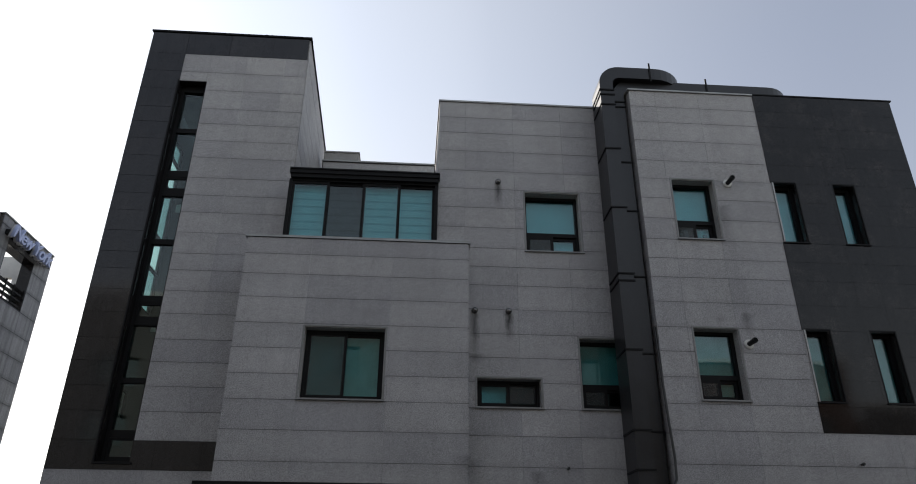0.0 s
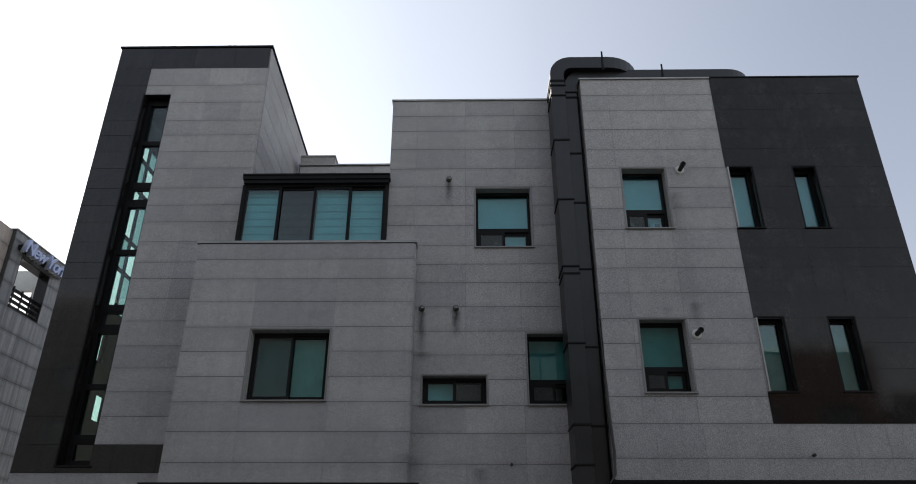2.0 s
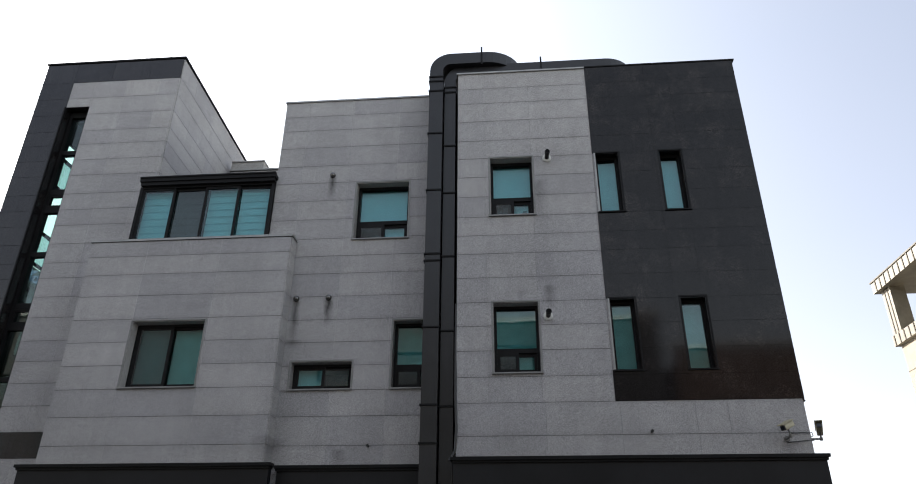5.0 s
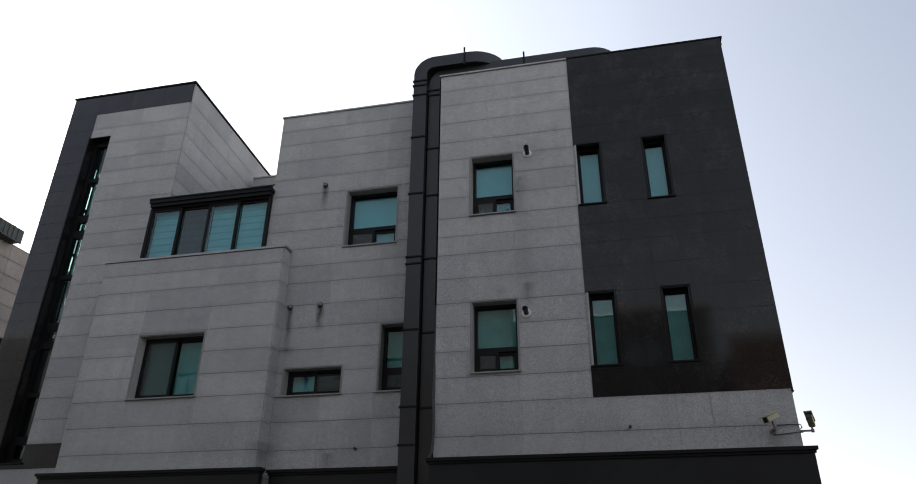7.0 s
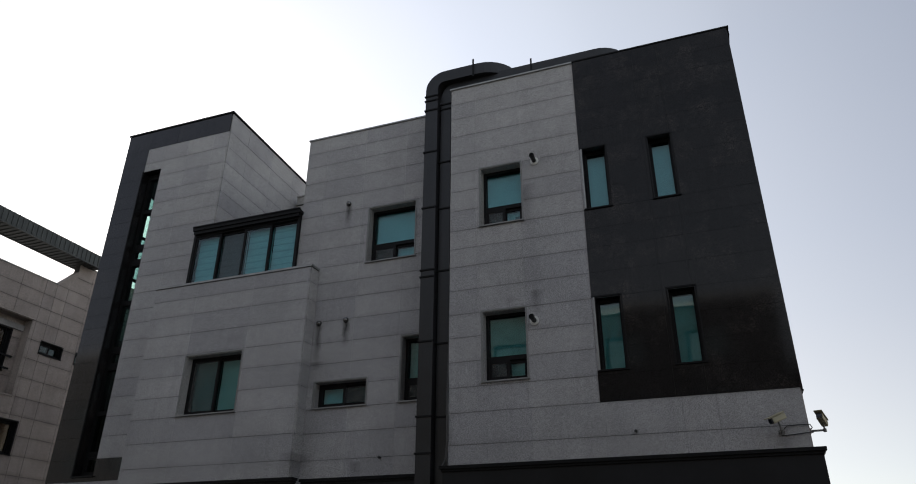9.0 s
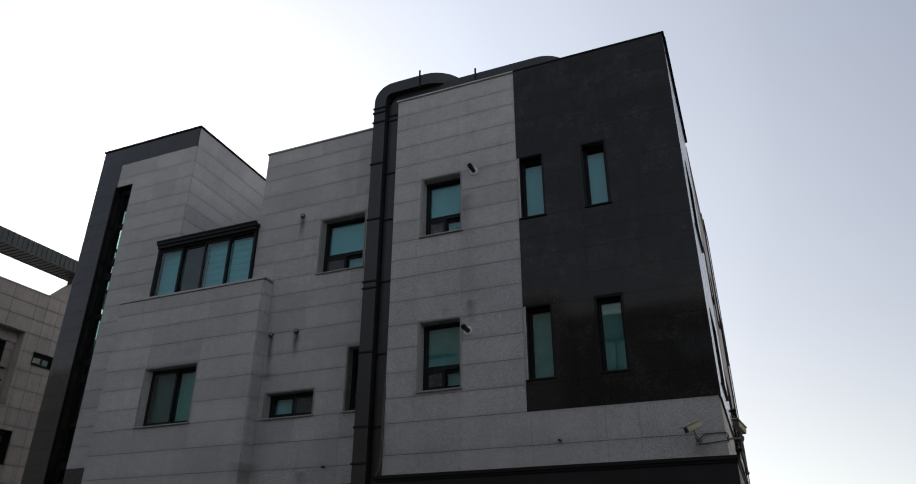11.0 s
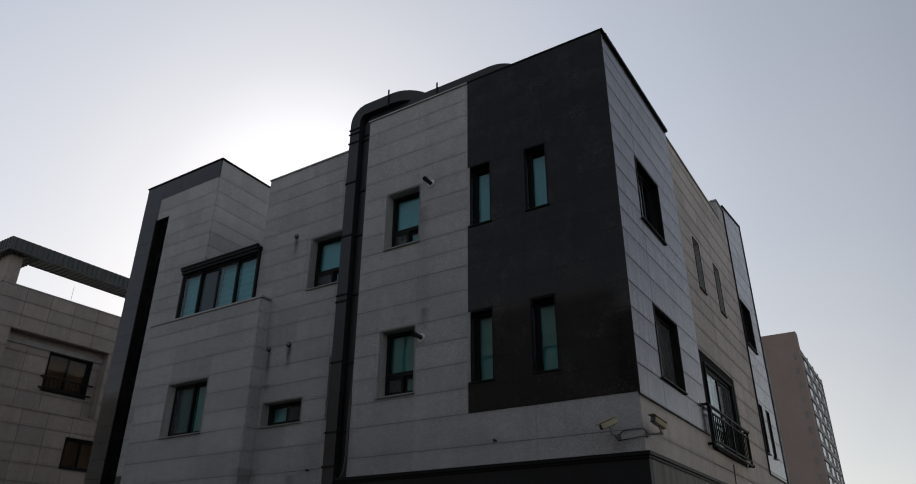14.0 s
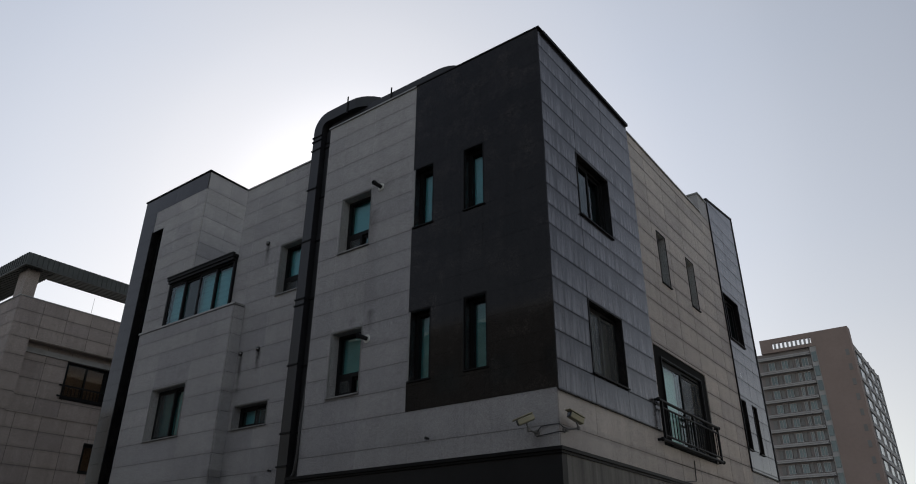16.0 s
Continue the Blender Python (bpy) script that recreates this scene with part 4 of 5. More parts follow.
for x, y, z in ((1.966, 12.27, 9.19), (1.486, 12.27, 6.42), (2.118, 12.27, 6.425)):
    v = thing("vent_cap", "small domed steel vent cap with a dirty streak below", "vent", group="vent caps")
    round_part("collar", (x, y - 0.002, z), 0.06, 0.02, steel, v, bev=0.004)
    bm = bmesh.new()
    bmesh.ops.create_uvsphere(bm, u_segments=20, v_segments=12, radius=0.056, matrix=Matrix.Translation((x, y - 0.028, z)) @ Matrix.Diagonal((1, 0.85, 1, 1)))
    for f in bm.faces:
        f.smooth = True
    part("dome", bm, steel, v)
for x, z in ((6.395, 8.965), (6.255, 5.70)):
    v = thing("flue_pipe", "short black flue pipe with a white wall collar", "pipe", group="boiler flues")
    round_part("wall_collar", (x, 11.6, z), 0.085, 0.025, white_plastic, v, bev=0.008)
    way = Vector((0.02, -1.0, 0.0)).normalized()
    round_part("pipe", (x, 11.58, z), 0.043, 0.24, flue_black, v, way)
    round_part("cap_ring", Vector((x, 11.58, z)) + way * 0.19, 0.05, 0.03, flue_black, v, way)
    round_part("mouth", Vector((x, 11.58, z)) + way * 0.238, 0.034, 0.004, matte_black, v, way)
for x, y, z in ((7.8, 11.6, 3.69), (3.06, 12.27, 3.635)):
    v = thing("pipe_stub", "tiny black drain stub poking from granite", "pipe", group="drain stubs")
    round_part("stub", (x, y, z), 0.018, 0.09, black_plastic, v)
    round_part("nut", (x, y - 0.05, z), 0.027, 0.025, black_plastic, v, segments=6)


# ---- security cameras ----
def security_camera(foot, wall_way, head, aim, label):
    c = thing("security_camera", label, "camera", group="security cameras")
    foot, wall_way, head, aim = Vector(foot), Vector(wall_way), Vector(head), Vector(aim).normalized()
    round_part("base_plate", foot, 0.045, 0.02, bracket_metal, c, wall_way, bev=0.004)
    knee = Vector((head.x, head.y, foot.z + 0.01)) - aim * Vector((1, 1, 0)) * 0.04
    tube("arm", [foot, foot.lerp(knee, 0.9), knee], 0.015, bracket_metal, c)
    round_part("swivel", knee - Vector((0, 0, 0.025)), 0.024, 0.05, bracket_metal, c, (0, 0, 1), bev=0.004)
    tube("stem", [knee, head - Vector((0, 0, 0.03))], 0.013, bracket_metal, c)
    turn = aim.to_track_quat("Y", "Z").to_matrix().to_4x4()

    def oriented(name, size, at, material, bev=0.012):
        bm = bmesh.new()
        bmesh.ops.create_cube(bm, size=1, matrix=Matrix.Diagonal((*[v * 0.9 for v in size], 1)))
        if bev:
            bevelled(bm, bev)
        ob = part(name, bm, material, c)
        ob.matrix_basis = Matrix.Translation(head) @ turn @ Matrix.Translation(Vector(at) * 0.9)
        return ob

    oriented("housing", (0.105, 0.29, 0.10), (0, 0, 0), cream_plastic, 0.02)
    oriented("sun_shield", (0.128, 0.35, 0.016), (0, 0.035, 0.062), cream_plastic, 0.005)
    oriented("front_ring", (0.09, 0.02, 0.085), (0, 0.147, 0), black_plastic, 0.006)
    lens = round_part("lens", (0, 0.128, 0), 0.026, 0.02, lens_glass, c, (0, 1, 0))
    lens.matrix_basis = Matrix.Translation(head) @ turn
    return c


security_camera((9.87, 11.6, 3.55), (0, -1, 0), (9.83, 11.36, 3.71), (-0.8, -0.6, -0.42), "yellowed bullet security camera on the front granite wall")
security_camera((10.25, 11.72, 3.57), (1, 0, 0), (10.45, 11.74, 3.72), (-0.3, -0.86, 0.3), "yellowed bullet security camera on the side wall corner")
tagged(tube("camera_cable", [(9.86, 11.585, 3.55), (9.95, 11.58, 3.635), (10.1, 11.58, 3.645), (10.26, 11.575, 3.64), (10.285, 11.62, 3.60), (10.275, 11.8, 3.60)], 0.007, black_plastic), "thin black cable between the two security cameras", "cable")
tagged(tube("camera_cable", [(9.86, 11.585, 3.50), (10.02, 11.58, 3.51), (10.26, 11.575, 3.53), (10.285, 11.62, 3.53), (10.275, 11.8, 3.56)], 0.007, black_plastic), "thin black cable between the two security cameras", "cable")
tagged(tube("wall_cable", [(10.285, 15.0, 3.30), (10.29, 16.2, 3.30), (10.29, 17.0, 3.40), (10.29, 17.05, 3.8)], 0.012, black_plastic), "black cable along the top of the fascia", "cable")

# flower pots behind a lower sash
pot = thing("potted_plant", "small pot with pale blossoms on an inside sill", "plant")
round_part("pot", (2.98, 12.62, 7.745), 0.05, 0.09, white_plastic, pot, (0, 0, 1), 1.25)
bm = bmesh.new()
for i in range(26):
    p = Vector((2.98 + random.uniform(-0.13, 0.13), 12.6 + random.uniform(-0.05, 0.05), 7.87 + random.uniform(-0.02, 0.07)))
    bmesh.ops.create_icosphere(bm, subdivisions=1, radius=random.uniform(0.010, 0.02), matrix=Matrix.Translation(p))
part("blossoms", bm, render_white, pot)
# things on the sill of the upper front window
for i, (x, h, m) in enumerate(((5.45, 0.24, white_plastic), (5.56, 0.30, sign_grey), (5.68, 0.2, black_plastic), (5.82, 0.27, white_plastic), (5.93, 0.22, inside_paint))):
    bm = bmesh.new()
    box(bm, x - 0.04, x + 0.04, 11.9, 11.98, 7.76, 7.76 + h)
    tagged(part("toiletry_bottle", bevelled(bm, 0.012), m), "small bottle standing behind the bathroom window", "bottle", group="bottles on the sill")

# ---- neighbour with roof frame and sign ----
near = thing("neighbour_building", "granite-clad neighbour with a ribbed metal roof frame", "building")
LX = -13.25
LF = Plane("E", LX)
N1, N2, N3, N4, N5 = (15.02, 16.73, 8.02, 9.52), (17.66, 18.59, 8.84, 9.28), (16.2, 17.62, 5.33, 6.42), (19.2, 19.9, 8.84, 9.28), (20.0, 20.75, 10.3, 11.9)
SIGN_HOLE = (21.95, 23.75, 10.1, 11.9)
lf_holes = [N1, N2, N3, N4, N5, SIGN_HOLE]
LFJ = [12.5 + 0.95 * i for i in range(14)]
LFC = [7.21, 7.88, 8.55, 9.22, 9.9, 10.43, 10.96] + [0.63 * i + 0.3 for i in range(11)]
TALL, CUT = 12.65, (17.7, 18.45, 11.48, 12.65)
NICHE = (13.2, 17.13, 7.21, 9.9)
LFN = Plane("E", LX - 0.36)
w = wall("wall", near, LF, (12.53, 17.7, 0, 11.48), lf_holes + [NICHE])
panels(w, LF, (12.5, 17.7, 0, 11.48), LFC, LFJ, pink_granite, lf_holes + [NICHE], 0.012, tight=0.012)
w = wall("wall", near, LFN, (13.0, 17.4, 7.0, 10.1), [N1])
panels(w, LFN, (13.21, 17.12, 7.22, 9.89), LFC, [14.15, 15.1, 16.73], pink_granite, [N1], 0.012, tight=0.012)
bm = bmesh.new()
ring(bm, LF, *NICHE, 0.025, -0.39, -0.004)
part("niche_lining", bm, pink_granite, near)
bm = bmesh.new()
LF.box(bm, NICHE[0], NICHE[1], NICHE[3], NICHE[3] + 0.05, -0.01, 0.05)
part("string_course", bm, pink_granite, near)
bm = bmesh.new()
LF.box(bm, NICHE[0] - 0.1, NICHE[1], NICHE[2] - 0.04, NICHE[2], -0.01, 0.03)
part("string_course", bm, pink_granite, near)
w = wall("wall", near, LF, (17.7, 21.35, 0, TALL), lf_holes + [CUT])
panels(w, LF, (17.7, 21.35, 0, TALL), LFC + [11.48, 12.05], LFJ, pink_granite, lf_holes + [CUT], 0.012, tight=0.012)
bm = bmesh.new()
for x in (LX - 0.28, LX):
    for y, z in ((17.7, 11.48), (18.45, 11.48), (18.45, 12.3)):
        bm.verts.new((x, y, z))
v = list(bm.verts)
for f in ((0, 1, 2), (5, 4, 3), (0, 3, 4, 1), (1, 4, 5, 2), (2, 5, 3, 0)):
    bm.faces.new([v[i] for i in f])
part("parapet_slope", bm, pink_granite, near)
SG = Plane("E", LX + 0.14)
w = wall("wall", near, SG, (21.38, 24.83, 0, TALL), [SIGN_HOLE], thick=0.4)
panels(w, SG, (21.35, 24.83, 0, TALL + 0.02), [0.75 * i + 0.35 for i in range(17)], [21.95, 22.85, 23.75], stained_granite, [SIGN_HOLE], 0.012, tight=0.012)
bm = bmesh.new()
box(bm, LX - 0.26, LX + 0.17, 21.32, 24.86, TALL + 0.02, TALL + 0.06)
pieces("coping", bm, coping_metal, near)
bm = bmesh.new()
box(bm, LX - 0.3, LX + 0.02, 12.47, 17.7, 11.48, 11.51)
box(bm, LX - 8, LX - 0.3, 12.47, 12.77, 11.48, 11.51)
pieces("coping", bm, coping_metal, near)
bm = bmesh.new()
ring(bm, SG, *SIGN_HOLE, 0.03, -0.41, -0.005)
part("opening_lining", bm, black_granite, near)
for z in (10.3, 10.5, 10.7, 10.9):
    bm = bmesh.new()
    box(bm, LX - 0.2, LX - 0.13, 21.98, 23.72, z - 0.05, z + 0.05)
    part("rail_board", bm, black_metal, near)
for y in (22.4, 22.9, 23.4):
    bm = bmesh.new()
    box(bm, LX - 0.13, LX - 0.10, y - 0.03, y + 0.03, 10.13, 11.0)
    part("rail_post", bm, black_metal, near)
SOUTH = Plane("S", 12.5)
w = wall("wall", near, SOUTH, (LX - 8, LX - 0.03, 0, 11.48))
panels(w, SOUTH, (LX - 8, LX, 0, 11.48), LFC, [LX - i for i in range(1, 8)], pink_granite, (), 0.012)
bm = bmesh.new()
box(bm, LX - 8, LX - 0.3, 12.8, 24.8, 9.5, 9.7)
part("roof", bm, roof_felt, near)
bm = bmesh.new()
slab(bm, Plane("S", 24.82), (LX - 7.7, LX - 0.2, 9.7, 12.62), [(LX - 2.1, LX - 1.1, 10.6, 11.8)], -0.22, 0)
part("terrace_wall", bm, render_white, near)
bm = bmesh.new()
box(bm, LX - 8, LX - 7.75, 12.8, 24.8, 0, 10.5)
part("rear_wall", bm, render_white, near)
bm = bmesh.new()
box(bm, LX - 7.7, LX - 0.3, 24.55, 24.8, 0, 9.5)
part("rear_wall", bm, render_white, near)


def rail_window(plane, rect, rail=False, cloth=None):
    n = window_pair(near, plane, *rect, 0.17, black_metal, (1.0, 1.0) if cloth else (0.0, 0.0), cloth=cloth, left=glass_brown if cloth else None, right=glass_brown if cloth else None)
    if rail:
        for v in (rect[2] + 0.08, rect[2] + 0.5):
            bm = bmesh.new()
            plane.box(bm, rect[0] - 0.18, rect[1] + 0.18, v - 0.03, v + 0.03, 0.06, 0.11)
            part("guard_bar", bm, black_metal, n)
        for i in range(12):
            u = rect[0] + 0.05 + i * (rect[1] - rect[0] - 0.1) / 11
            bm = bmesh.new()
            plane.box(bm, u - 0.01, u + 0.01, rect[2] + 0.1, rect[2] + 0.48, 0.075, 0.095)
            part("guard_baluster", bm, black_metal, n)


rail_window(LFN, N1, True, brown_curtain)
rail_window(LF, N2)
rail_window(LF, N3, False, brown_curtain)
rail_window(LF, N4)
# ribbed roof frame on piers
EX, EY, Z0, Z1, YE, INNER = LX + 0.45, 12.2, 12.62, 13.06, 19.05, LX - 0.5
bm = bmesh.new()
box(bm, INNER, EX - 0.06, EY + 0.06, YE, Z0 - 0.03, Z0 + 0.06)
box(bm, LX - 8, INNER, EY + 0.06, EY + 1.25, Z0 - 0.03, Z0 + 0.06)
pieces("soffit", bm, roof_metal, near)
bm = bmesh.new()
box(bm, EX - 0.06, EX, EY + 0.06, YE, Z0 - 0.06, Z1)
part("fascia", bm, roof_metal, near)
bm = bmesh.new()
box(bm, LX - 8, EX, EY, EY + 0.06, Z0 - 0.06, Z1)
part("fascia", bm, roof_metal, near)
bm = bmesh.new()
box(bm, INNER - 0.06, INNER, EY + 1.25, YE, Z0 - 0.06, Z1 + 0.2)
part("fascia", bm, roof_metal, near)
for i in range(33):
    y = EY + 0.2 + i * 0.2
    bm = bmesh.new()
    box(bm, INNER, EX - 0.06, y - 0.02, y + 0.02, Z0 - 0.06, Z0 - 0.03)
    part("soffit_rib", bm, roof_metal, near)
    bm = bmesh.new()
    box(bm, EX, EX + 0.025, y - 0.02, y + 0.02, Z0, Z1 - 0.005)
    part("rib", bm, roof_metal, near)
for i in range(40):
    x = EX - 0.15 - i * 0.2
    bm = bmesh.new()
    box(bm, x - 0.02, x + 0.02, EY + 0.06, EY + 1.25, Z0 - 0.06, Z0 - 0.03)
    part("soffit_rib", bm, roof_metal, near)
    bm = bmesh.new()
    box(bm, x - 0.02, x + 0.02, EY - 0.025, EY, Z0, Z1 - 0.005)
    part("rib", bm, roof_metal, near)
bm = bmesh.new()
v = [bm.verts.new(p) for p in ((LX - 8, EY, Z1), (EX, EY, Z1), (EX, YE, Z1), (INNER, YE, Z1 + 0.25), (INNER, EY + 1.25, Z1 + 0.25), (LX - 8, EY + 1.25, Z1 + 0.25))]
bm.faces.new((v[0], v[1], v[4], v[5]))
bm.faces.new((v[1], v[2], v[3], v[4]))
bmesh.ops.solidify(bm, geom=list(bm.faces), thickness=0.04)
part("roof_sheet", bm, roof_metal, near)
bm = bmesh.new()
box(bm, LX - 0.75, LX - 0.005, 12.505, 12.96, 11.515, Z0 - 0.03)
part("pier", bm, pink_granite, near)
tv = thing("roof_aerial", "thin roof aerial standing on the neighbour", "aerial")
tube("mast", [(LX - 3, 16.6, 9.7), (LX - 3, 16.6, 13.3)], 0.007, steel, tv)
tube("boom", [(LX - 3, 16.35, 12.35), (LX - 3, 16.85, 12.35)], 0.005, steel, tv)

sign = thing("roof_sign", "pale blue script lettering sign on stained granite", "sign")
cu = bpy.data.curves.new("letters", "FONT")
cu.body, cu.size, cu.extrude, cu.shear, cu.bevel_depth, cu.space_character = "New York", 0.7, 0.05, 0.35, 0.014, 0.86
tmp = bpy.data.objects.new("letters", cu)
scene.collection.objects.link(tmp)
me = bpy.data.meshes.new_from_object(tmp.evaluated_get(bpy.context.evaluated_depsgraph_get()))
bpy.data.objects.remove(tmp)
wide = max(v.co.x for v in me.vertices)
for v in me.vertices:
    v.co.x *= 2.75 / wide
me.materials.clear()
me.materials.append(sign_blue)
FACE = Euler((radians(90), 0, radians(90))).to_matrix().to_4x4()
letters = new("letters", me)
letters.parent = sign
letters.matrix_basis = Matrix.Translation((LX + 0.42, 21.52, 11.97)) @ FACE
back = new("letter_back", me.copy())
back.data.materials.clear()
back.data.materials.append(sign_grey)
back.parent = sign
back.matrix_basis = Matrix.Translation((LX + 0.34, 21.53, 11.95)) @ FACE @ Matrix.Diagonal((1.0, 1.04, 1.0, 1))
bm = bmesh.new()
box(bm, LX + 0.15, LX + 0.28, 21.6, 24.5, 12.06, 12.22)
part("mounting_box", bm, black_metal, sign)

# ---- cream building across the side street ----
cream = thing("cream_building", "cream rendered building with a beige metal-clad loggia", "building")
CX, CY0, CY1 = 16.95, 14.0, 21.2
bm = bmesh.new()
box(bm, CX + 0.15, CX + 8, CY0 + 0.1, CY1 - 0.15, 0, 8.0)
part("wall", bm, cream_render, cream)
bm = bmesh.new()
box(bm, CX + 0.02, CX + 8, CY0, CY1 - 0.02, 8.0, 8.32)
part("ledge", bm, beige_metal, cream)
bm = bmesh.new()
box(bm, CX - 0.1, CX + 8.1, CY0 - 0.1, CY1 + 0.12, 9.75, 10.1)
part("roof", bm, beige_metal, cream)
for i in range(25):
    y = CY0 + 0.1 + i * 0.29
    for x, z0, z1 in ((CX - 0.1, 9.76, 10.09), (CX + 0.02, 8.01, 8.31)):
        bm = bmesh.new()
        box(bm, x - 0.018, x - 0.001, y - 0.022, y + 0.022, z0, z1)
        part("cladding_seam", bm, beige_seam, cream)
bm = bmesh.new()
box(bm, CX - 0.13, CX + 8.13, CY0 - 0.13, CY1 + 0.15, 10.1, 10.14)
part("roof_edge", bm, beige_seam, cream)
for z in (7.2, 6.4, 5.6, 4.8):
    bm = bmesh.new()
    box(bm, CX + 0.142, CX + 0.15, CY0 + 0.1, CY1 - 0.15, z - 0.01, z + 0.01)
    part("render_joint", bm, beige_seam, cream)
for y in (CY1 - 0.55, 17.4, CY0 + 0.05):
    bm = bmesh.new()
    box(bm, CX + 0.06, CX + 0.5, y, y + 0.5, 8.32, 9.75)
    part("post", bm, beige_metal, cream)
    for dy in (0.16, 0.34):
        bm = bmesh.new()
        box(bm, CX + 0.045, CX + 0.059, y + dy - 0.02, y + dy + 0.02, 8.33, 9.74)
        part("cladding_seam", bm, beige_seam, cream)
bm = bmesh.new()
box(bm, CX + 2.2, CX + 2.4, CY0 + 0.1, CY1 - 0.15, 8.32, 9.75)
part("inner_wall", bm, roof_felt, cream)

# ---- far apartment tower ----
flat = thing("apartment_tower", "tall brown and white apartment tower far behind", "building")
bm = bmesh.new()
box(bm, -24.2, -8.7, 134.5, 160, 0, 40.6)
part("body", bm, tower_brick, flat)
bm = bmesh.new()
box(bm, -13.9, -8.65, 134.0, 136, 0, 43.2)
part("end_wall", bm, tower_brown, flat)
bm = bmesh.new()
slab(bm, Plane("S", 134.0), (-22.5, -13.9, 40.6, 43.2), [(-20.6, -14.4, 41.2, 42.3)], -0.5, 0)
part("roof_frame", bm, tower_brown, flat)
for i in range(9):
    bm = bmesh.new()
    box(bm, -20.3 + i * 0.68, -20.02 + i * 0.68, 134.05, 134.45, 41.2, 42.3)
    part("roof_fin", bm, tower_band, flat)
bm = bmesh.new()
box(bm, -14.9, -13.9, 134.1, 135, 0, 40.6)
part("stair_strip", bm, tower_band, flat)
STOREY = 2.62
flat.location, flat.scale = (8.885, -17.6, 0), (1.07, 1.15, 0.983)
for k in range(15):
    z = 39.3 - k * STOREY
    bm = bmesh.new()
    left = -24.0 if k % 2 else -23.2
    box(bm, left, -15.0, 133.75, 134.5, z - 0.1, z + 0.42)
    part("balcony_band", bm, tower_band, flat)
    bm = bmesh.new()
    box(bm, left, -15.0, 133.72, 133.77, z + 0.13, z + 0.18)
    part("band_groove", bm, tower_brick, flat)
    for x in (-22.5, -20.35, -18.3, -15.3):
        bm = bmesh.new()
        box(bm, x - 0.3, x + 0.3, 134.4, 134.49, z - 1.9, z - 0.5)
        part("louvre_panel", bm, tower_louvre, flat)
    for x, wd in ((-21.3, 1.05), (-19.2, 1.05), (-17.2, 0.55), (-16.05, 1.05)):
        bm = bmesh.new()
        box(bm, x - wd / 2, x + wd / 2, 134.35, 134.49, z - 2.0, z - 0.45)
        wdw = part("window", bm, tower_glass, flat)
        bm = bmesh.new()
        slab(bm, Plane("S", 134.35), (x - wd / 2, x + wd / 2, z - 2.0, z - 0.45), [(x - wd / 2 + 0.09, x - 0.04, z - 1.91, z - 0.54), (x + 0.04, x + wd / 2 - 0.09, z - 1.91, z - 0.54)], 0.0, 0.06)
        part("frame", bm, tower_band, wdw)
    bm = bmesh.new()
    box(bm, -14.75, -14.05, 134.02, 134.09, z - 1.5, z + 0.3)
    part("window", bm, tower_glass, flat)
    bm = bmesh.new()
    box(bm, -9.7, -9.2, 133.93, 134.0, z - 1.3, z - 0.2)
    part("window", bm, tower_louvre, flat)
    bm = bmesh.new()
    box(bm, -8.7, -8.5, 136.2, 158, z - 0.2, z + 0.55)
    part("balcony_band", bm, tower_band, flat)
    for y in (139, 145, 151, 156):
        bm = bmesh.new()
        box(bm, -8.7, -8.62, y - 1.6, y + 1.6, z - 2.0, z - 0.4)
        part("window", bm, tower_glass, flat)
for y in (142, 148, 153.5, 158):
    bm = bmesh.new()
    box(bm, -8.7, -8.46, y - 0.25, y + 0.25, 0, 40.4)
    part("fin", bm, tower_band, flat)

dark_stone = plain("dark_street_stone", (0.07, 0.068, 0.065), 0.8, 0, 0.15)


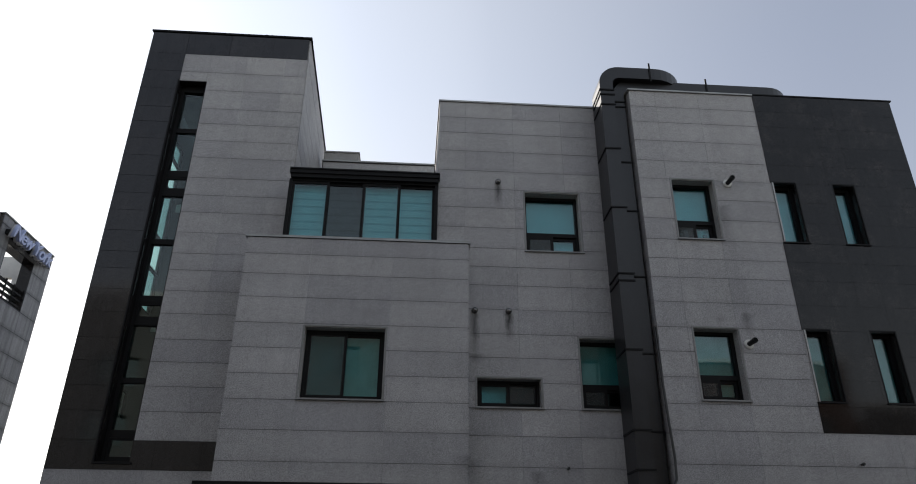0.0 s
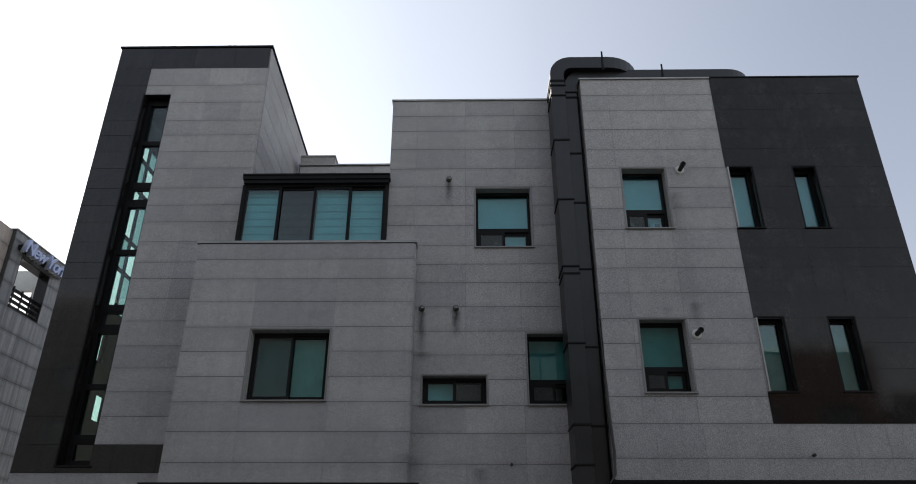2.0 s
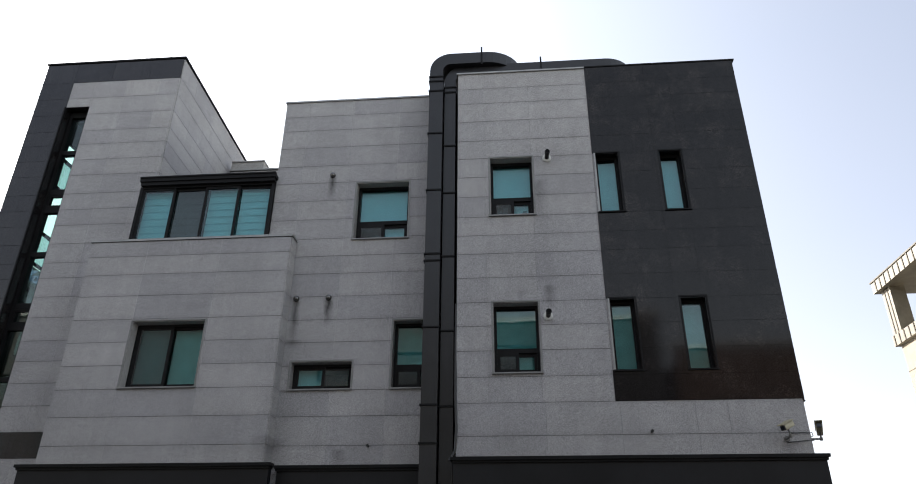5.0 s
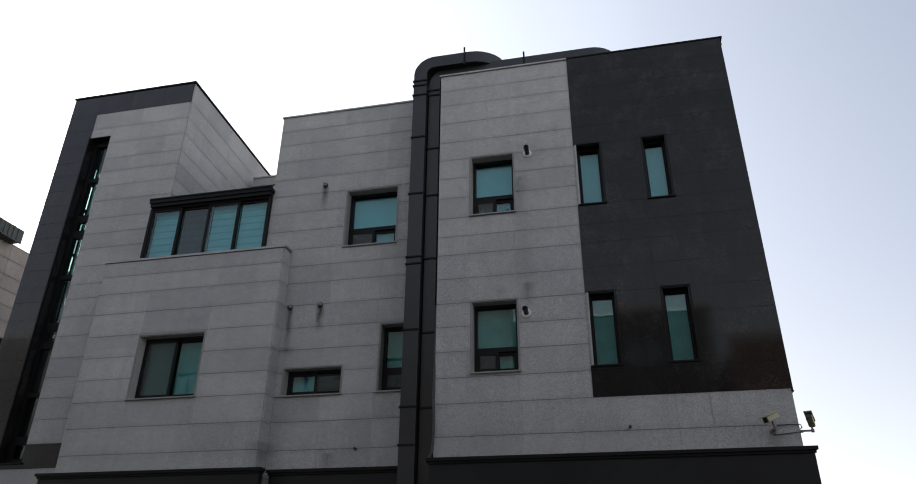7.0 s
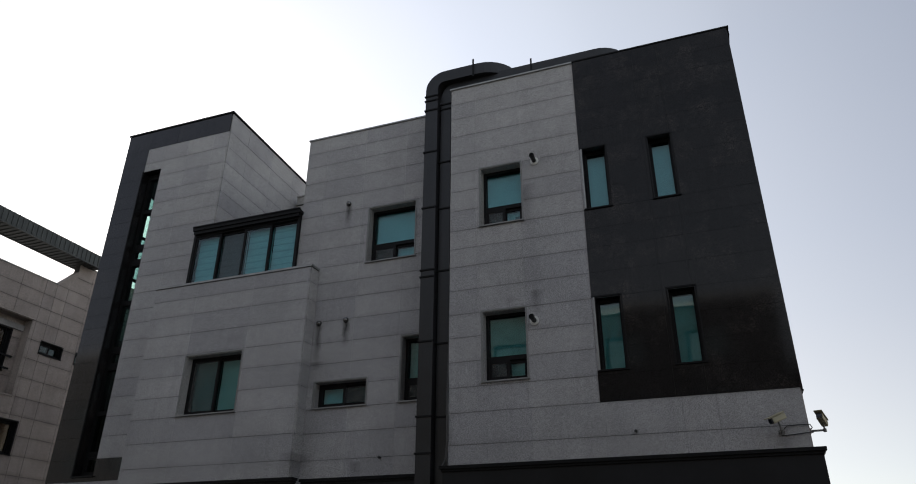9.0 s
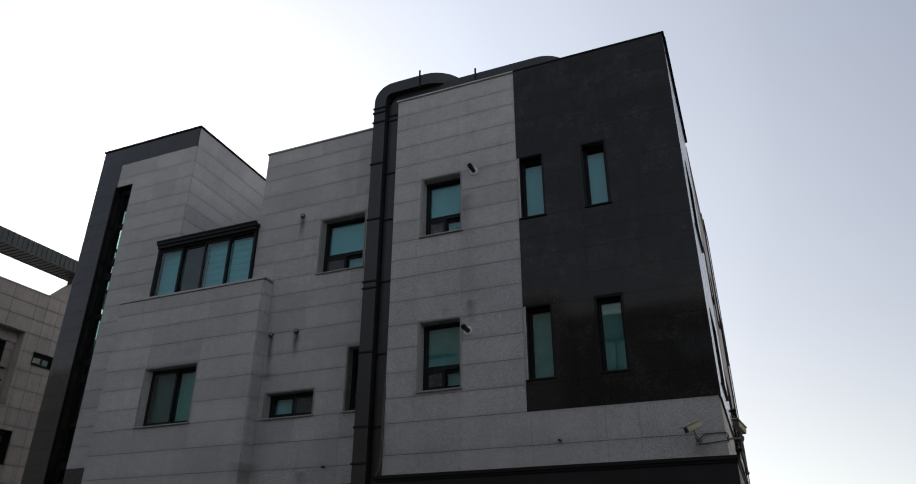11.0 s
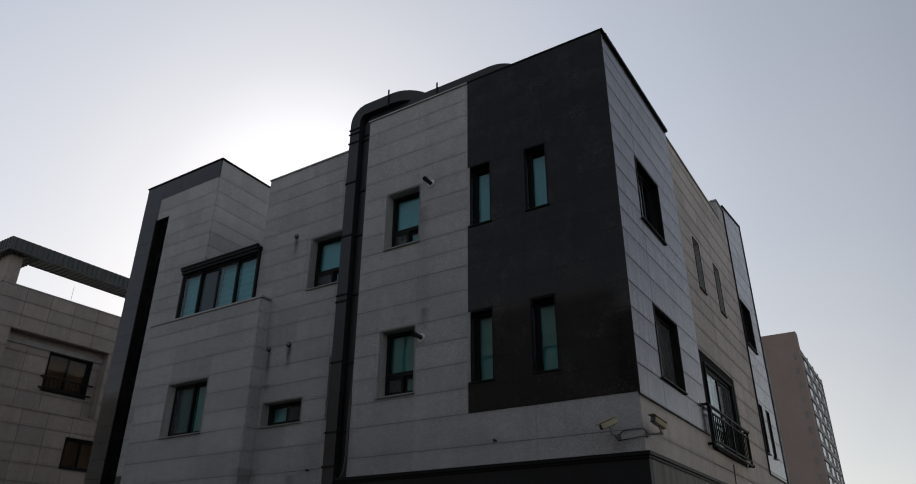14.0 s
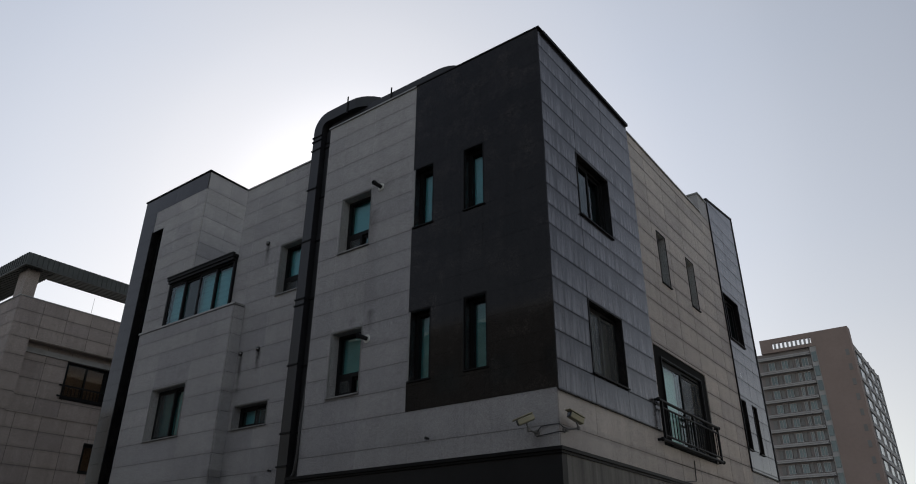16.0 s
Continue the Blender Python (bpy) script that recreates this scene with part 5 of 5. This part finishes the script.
# ---- houses across the street, seen only as mirror images in glass and polished stone ----
def street_house(x0, x1, y1, high, material, label, rows, side="N"):
    h = thing("street_house", label, "building", group="houses across the street")
    P = Plane(side, y1)
    holes = []
    for z in rows:
        x = x0 + 1.2
        while x + 1.8 < x1 - 0.6:
            holes.append((x, x + 1.7, z, z + 1.4))
            x += 3.4
    bm = bmesh.new()
    slab(bm, P, (x0, x1, 0, high), holes, -0.3, 0)
    part("wall", bm, material, h)
    bm = bmesh.new()
    P.box(bm, x0, x1, 0, high - 0.4, -8, -0.3)
    part("body", bm, material, h)
    bm = bmesh.new()
    P.box(bm, x0 - 0.1, x1 + 0.1, high, high + 0.2, -0.4, 0.12)
    part("coping", bm, render_white, h)
    for hole in holes:
        bm = bmesh.new()
        m = (hole[0] + hole[1]) / 2
        slab(bm, P, hole, [(hole[0] + 0.07, m - 0.03, hole[2] + 0.07, hole[3] - 0.07), (m + 0.03, hole[1] - 0.07, hole[2] + 0.07, hole[3] - 0.07)], -0.2, -0.12)
        wd = part("window", bm, black_metal, h)
        bm = bmesh.new()
        P.box(bm, hole[0] + 0.05, hole[1] - 0.05, hole[2] + 0.05, hole[3] - 0.05, -0.18, -0.16)
        part("pane", bm, tower_glass, wd)


street_house(-46, -8.62, -7.0, 14.4, street_grey, "long grey rendered house across the street", (1.2, 4.2, 7.2, 9.9))
street_house(-8.4, 3.4, -7.0, 13.6, street_cream, "cream rendered house across the street", (1.2, 4.2, 7.2, 10.2))
street_house(3.6, 12.0, -7.0, 12.5, dark_stone, "dark stone-faced house across the street", (1.2, 4.2, 7.2, 10.0))
street_house(12.6, 20.0, -7.0, 11.0, brick_red, "brown brick house across the street", (1.2, 4.2, 7.2))
street_house(20.5, 34, -7.0, 9.0, street_grey, "grey rendered house across the street", (1.2, 4.4))

# unseen pale slab, added to throw light back onto the east wall
bm = bmesh.new()
box(bm, 12.9, 16.6, 9.6, 60, 0.0, 0.03)
for lane in islands(bm):
    tagged(part("pavement", lane, paving), "unseen pale lane paving added to bounce light", "pavement", kind="structure")
